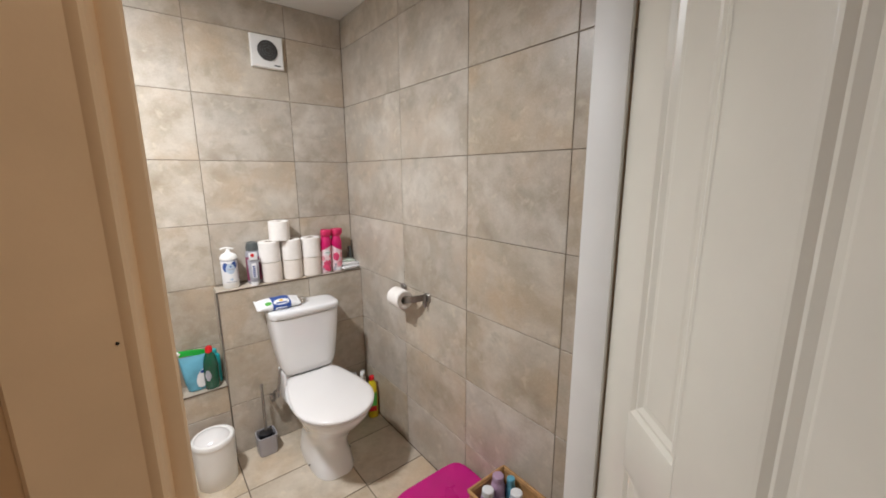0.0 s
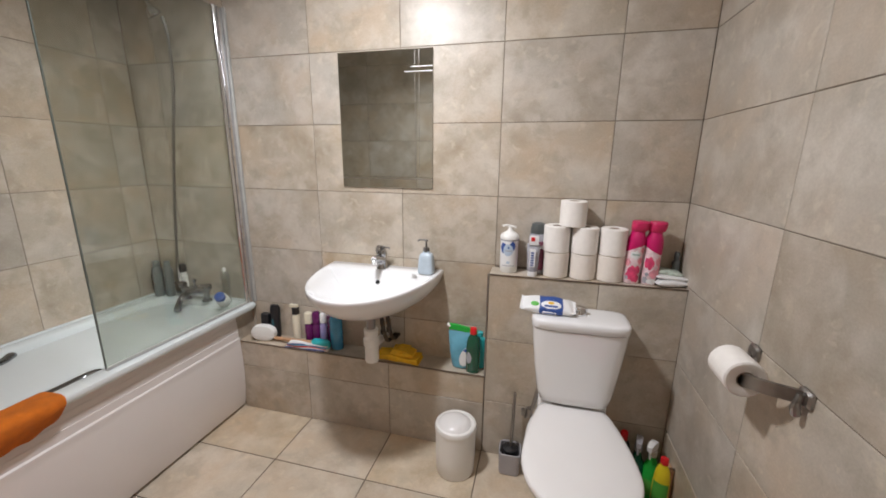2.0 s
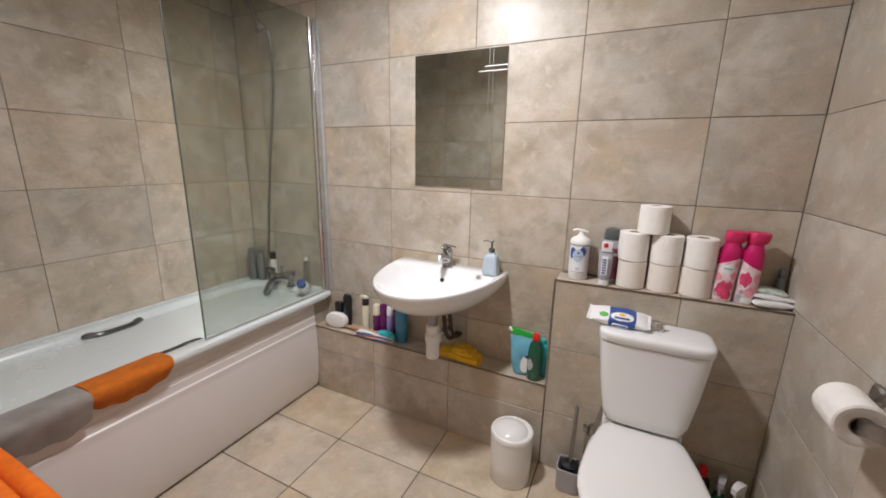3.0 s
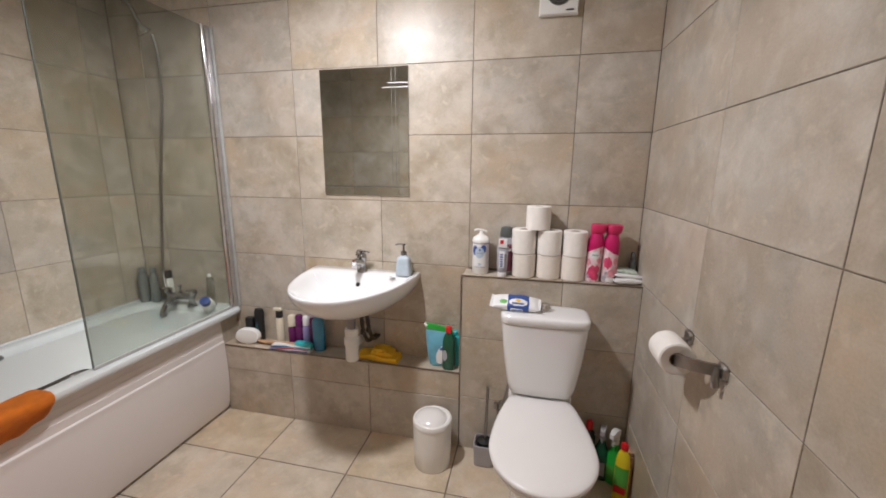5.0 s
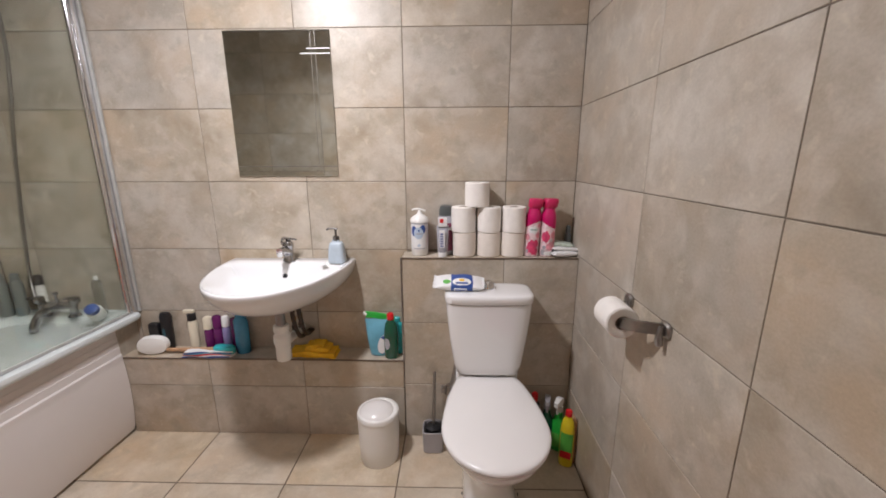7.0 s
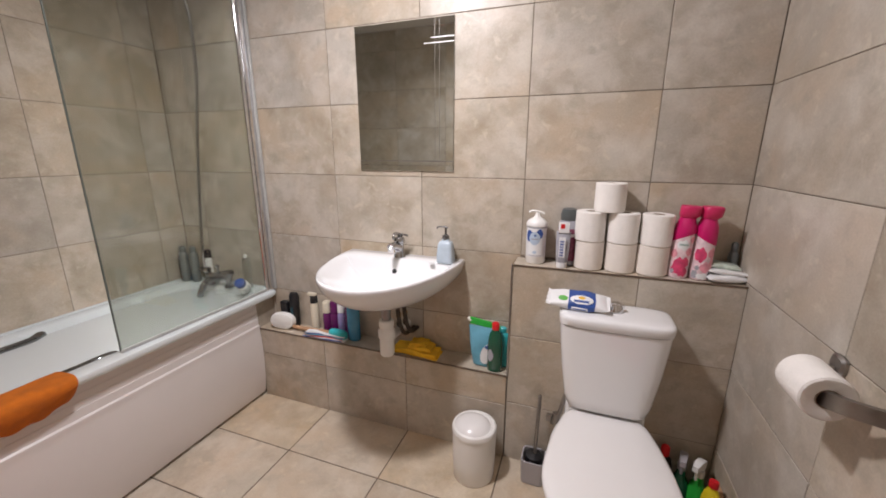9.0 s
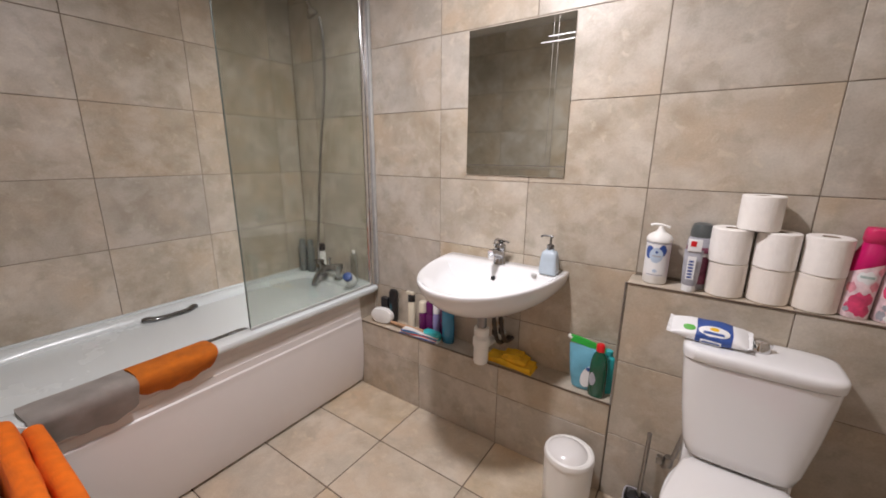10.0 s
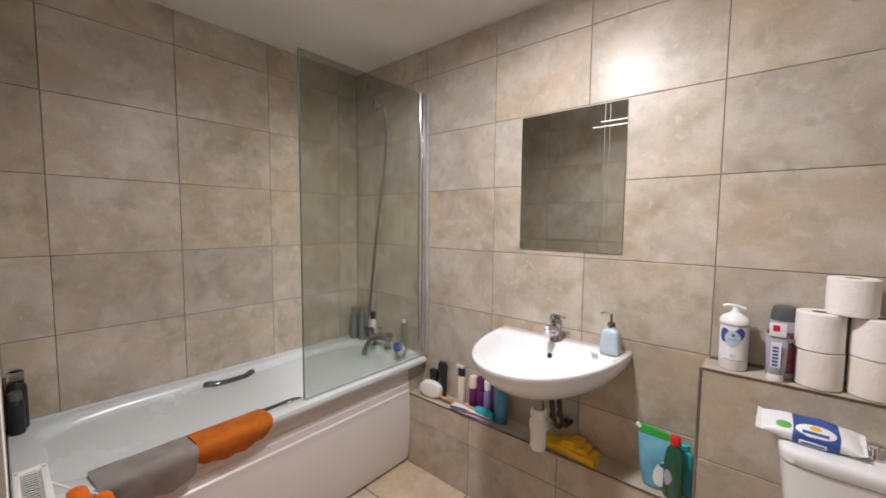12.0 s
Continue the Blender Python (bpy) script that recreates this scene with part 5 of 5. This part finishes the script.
def tile_mesh(w, h, mat):
    key = (round(w, 4), round(h, 4), mat.name)
    if key not in cache:
        a, b, c = w / 2, h / 2, 0.0016
        bm = rings([[(-a, -b, -0.006), (a, -b, -0.006), (a, b, -0.006), (-a, b, -0.006)], [(-a, -b, -c * 0.8), (a, -b, -c * 0.8), (a, b, -c * 0.8), (-a, b, -c * 0.8)],
                    [(-a + c * 0.5, -b + c * 0.5, -c * 0.22), (a - c * 0.5, -b + c * 0.5, -c * 0.22), (a - c * 0.5, b - c * 0.5, -c * 0.22), (-a + c * 0.5, b - c * 0.5, -c * 0.22)],
                    [(-a + c, -b + c, 0), (a - c, -b + c, 0), (a - c, b - c, 0), (-a + c, b - c, 0)]])
        cache[key] = mesh(bm, "tile", mat, smooth=False)
    return cache[key]


rt = random.Random(5)


def lay(parent, origin, u, v, us, vs, mat=TILE, gap=0.003, skip=None):
    u, v, o = Vector(u), Vector(v), Vector(origin)
    nrm = u.cross(v)
    for a, b in zip(us, us[1:]):
        for c, d in zip(vs, vs[1:]):
            if skip and skip((a + b) / 2, (c + d) / 2):
                continue
            ob = new("tile", tile_mesh(b - a - gap, d - c - gap, mat))
            place = o + u * ((a + b) / 2) + v * ((c + d) / 2) + nrm * rt.uniform(-0.0004, 0.0003)
            turn = Matrix((u, v, nrm)).transposed().to_4x4()
            ob.parent = parent
            ob.matrix_basis = Matrix.Translation(place) @ turn @ pose(0, 0, 0, rt.uniform(-0.06, 0.06), rt.uniform(-0.06, 0.06), 0)


X_COLS = [XL, -2.66, -2.193, -1.725, -1.257, -0.789, -0.321, 0.0]
lay(wall_back, (0, 0, 0), (1, 0, 0), (0, 0, 1), X_COLS, ROWS_Z, skip=lambda a, c: c < 0.3 or (a > -0.8 and c < 0.9))
R_COLS = [0.0, 0.64, 1.133, 1.606, 1.83]
lay(wall_right, (0, 0, 0), (0, -1, 0), (0, 0, 1), R_COLS, ROWS_Z)
L_COLS = [YF, -1.515, -1.06, -0.612, -0.15, 0.0]
lay(wall_left, (XL, 0, 0), (0, 1, 0), (0, 0, 1), L_COLS, ROWS_Z, skip=lambda a, c: c < 0.5)
lay(wall_front_a, (0, YF, 0), (-1, 0, 0), (0, 0, 1), [1.10, 1.257, 1.725, 2.193, 2.66, -XL], ROWS_Z)
lay(wall_front_b, (0, -1.701, 0), (-1, 0, 0), (0, 0, 1), [0.0, 0.074], ROWS_Z)
lay(wall_front_c, (0, YF, 0), (-1, 0, 0), (0, 0, 1), [0.072, 0.6, -DOOR_L + 0.07], [2.06, 2.257, CEIL])
lay(box_low, (0, BOX_Y, 0), (1, 0, 0), (0, 0, 1), [XL + 0.641, -1.775, -1.30, BOX_X - 0.002], [0.0, 0.275, LOW_Z - 0.004])
lay(box_low, (0, 0, LOW_Z), (1, 0, 0), (0, 1, 0), [XL + 0.641, -1.775, -1.30, BOX_X - 0.002], [BOX_Y + 0.002, 0.0])
lay(box_high, (0, BOX_Y, 0), (1, 0, 0), (0, 0, 1), [BOX_X + 0.002, -0.335, 0.0], [0.0, 0.296, 0.623, HIGH_Z - 0.004])
lay(box_high, (0, 0, HIGH_Z), (1, 0, 0), (0, 1, 0), [BOX_X + 0.002, -0.335, 0.0], [BOX_Y + 0.002, 0.0])
lay(box_high, (BOX_X, 0, 0), (0, -1, 0), (0, 0, 1), [0.0, -BOX_Y - 0.002], [LOW_Z + 0.002, 0.623, HIGH_Z - 0.004])
lay(floor, (0, 0, 0), (1, 0, 0), (0, 1, 0), [-2.25, -1.778, -1.298, -0.808, -0.335, 0.0], [YF - 0.02, -1.433, -1.105, -0.772, -0.439, -0.1], FLOOR_TILE, gap=0.0055)

# edge trims of the boxing
solid("trim_3", box((BOX_X - 0.004, BOX_Y - 0.004, LOW_Z), (BOX_X + 0.004, BOX_Y + 0.006, HIGH_Z + 0.001), 0.0015), STEEL, "grey metal tile trim on the boxing's corner", "trim", kind="structure")
solid("trim_4", box((XL + 0.641, BOX_Y - 0.003, LOW_Z - 0.004), (BOX_X - 0.005, BOX_Y + 0.004, LOW_Z + 0.0012), 0.001), TRIM, "thin brown tile trim along the low shelf", "trim", kind="structure")
solid("trim_5", box((BOX_X + 0.005, BOX_Y - 0.003, HIGH_Z - 0.004), (-0.001, BOX_Y + 0.004, HIGH_Z + 0.0012), 0.001), TRIM, "thin tile trim along the tall shelf", "trim", kind="structure")
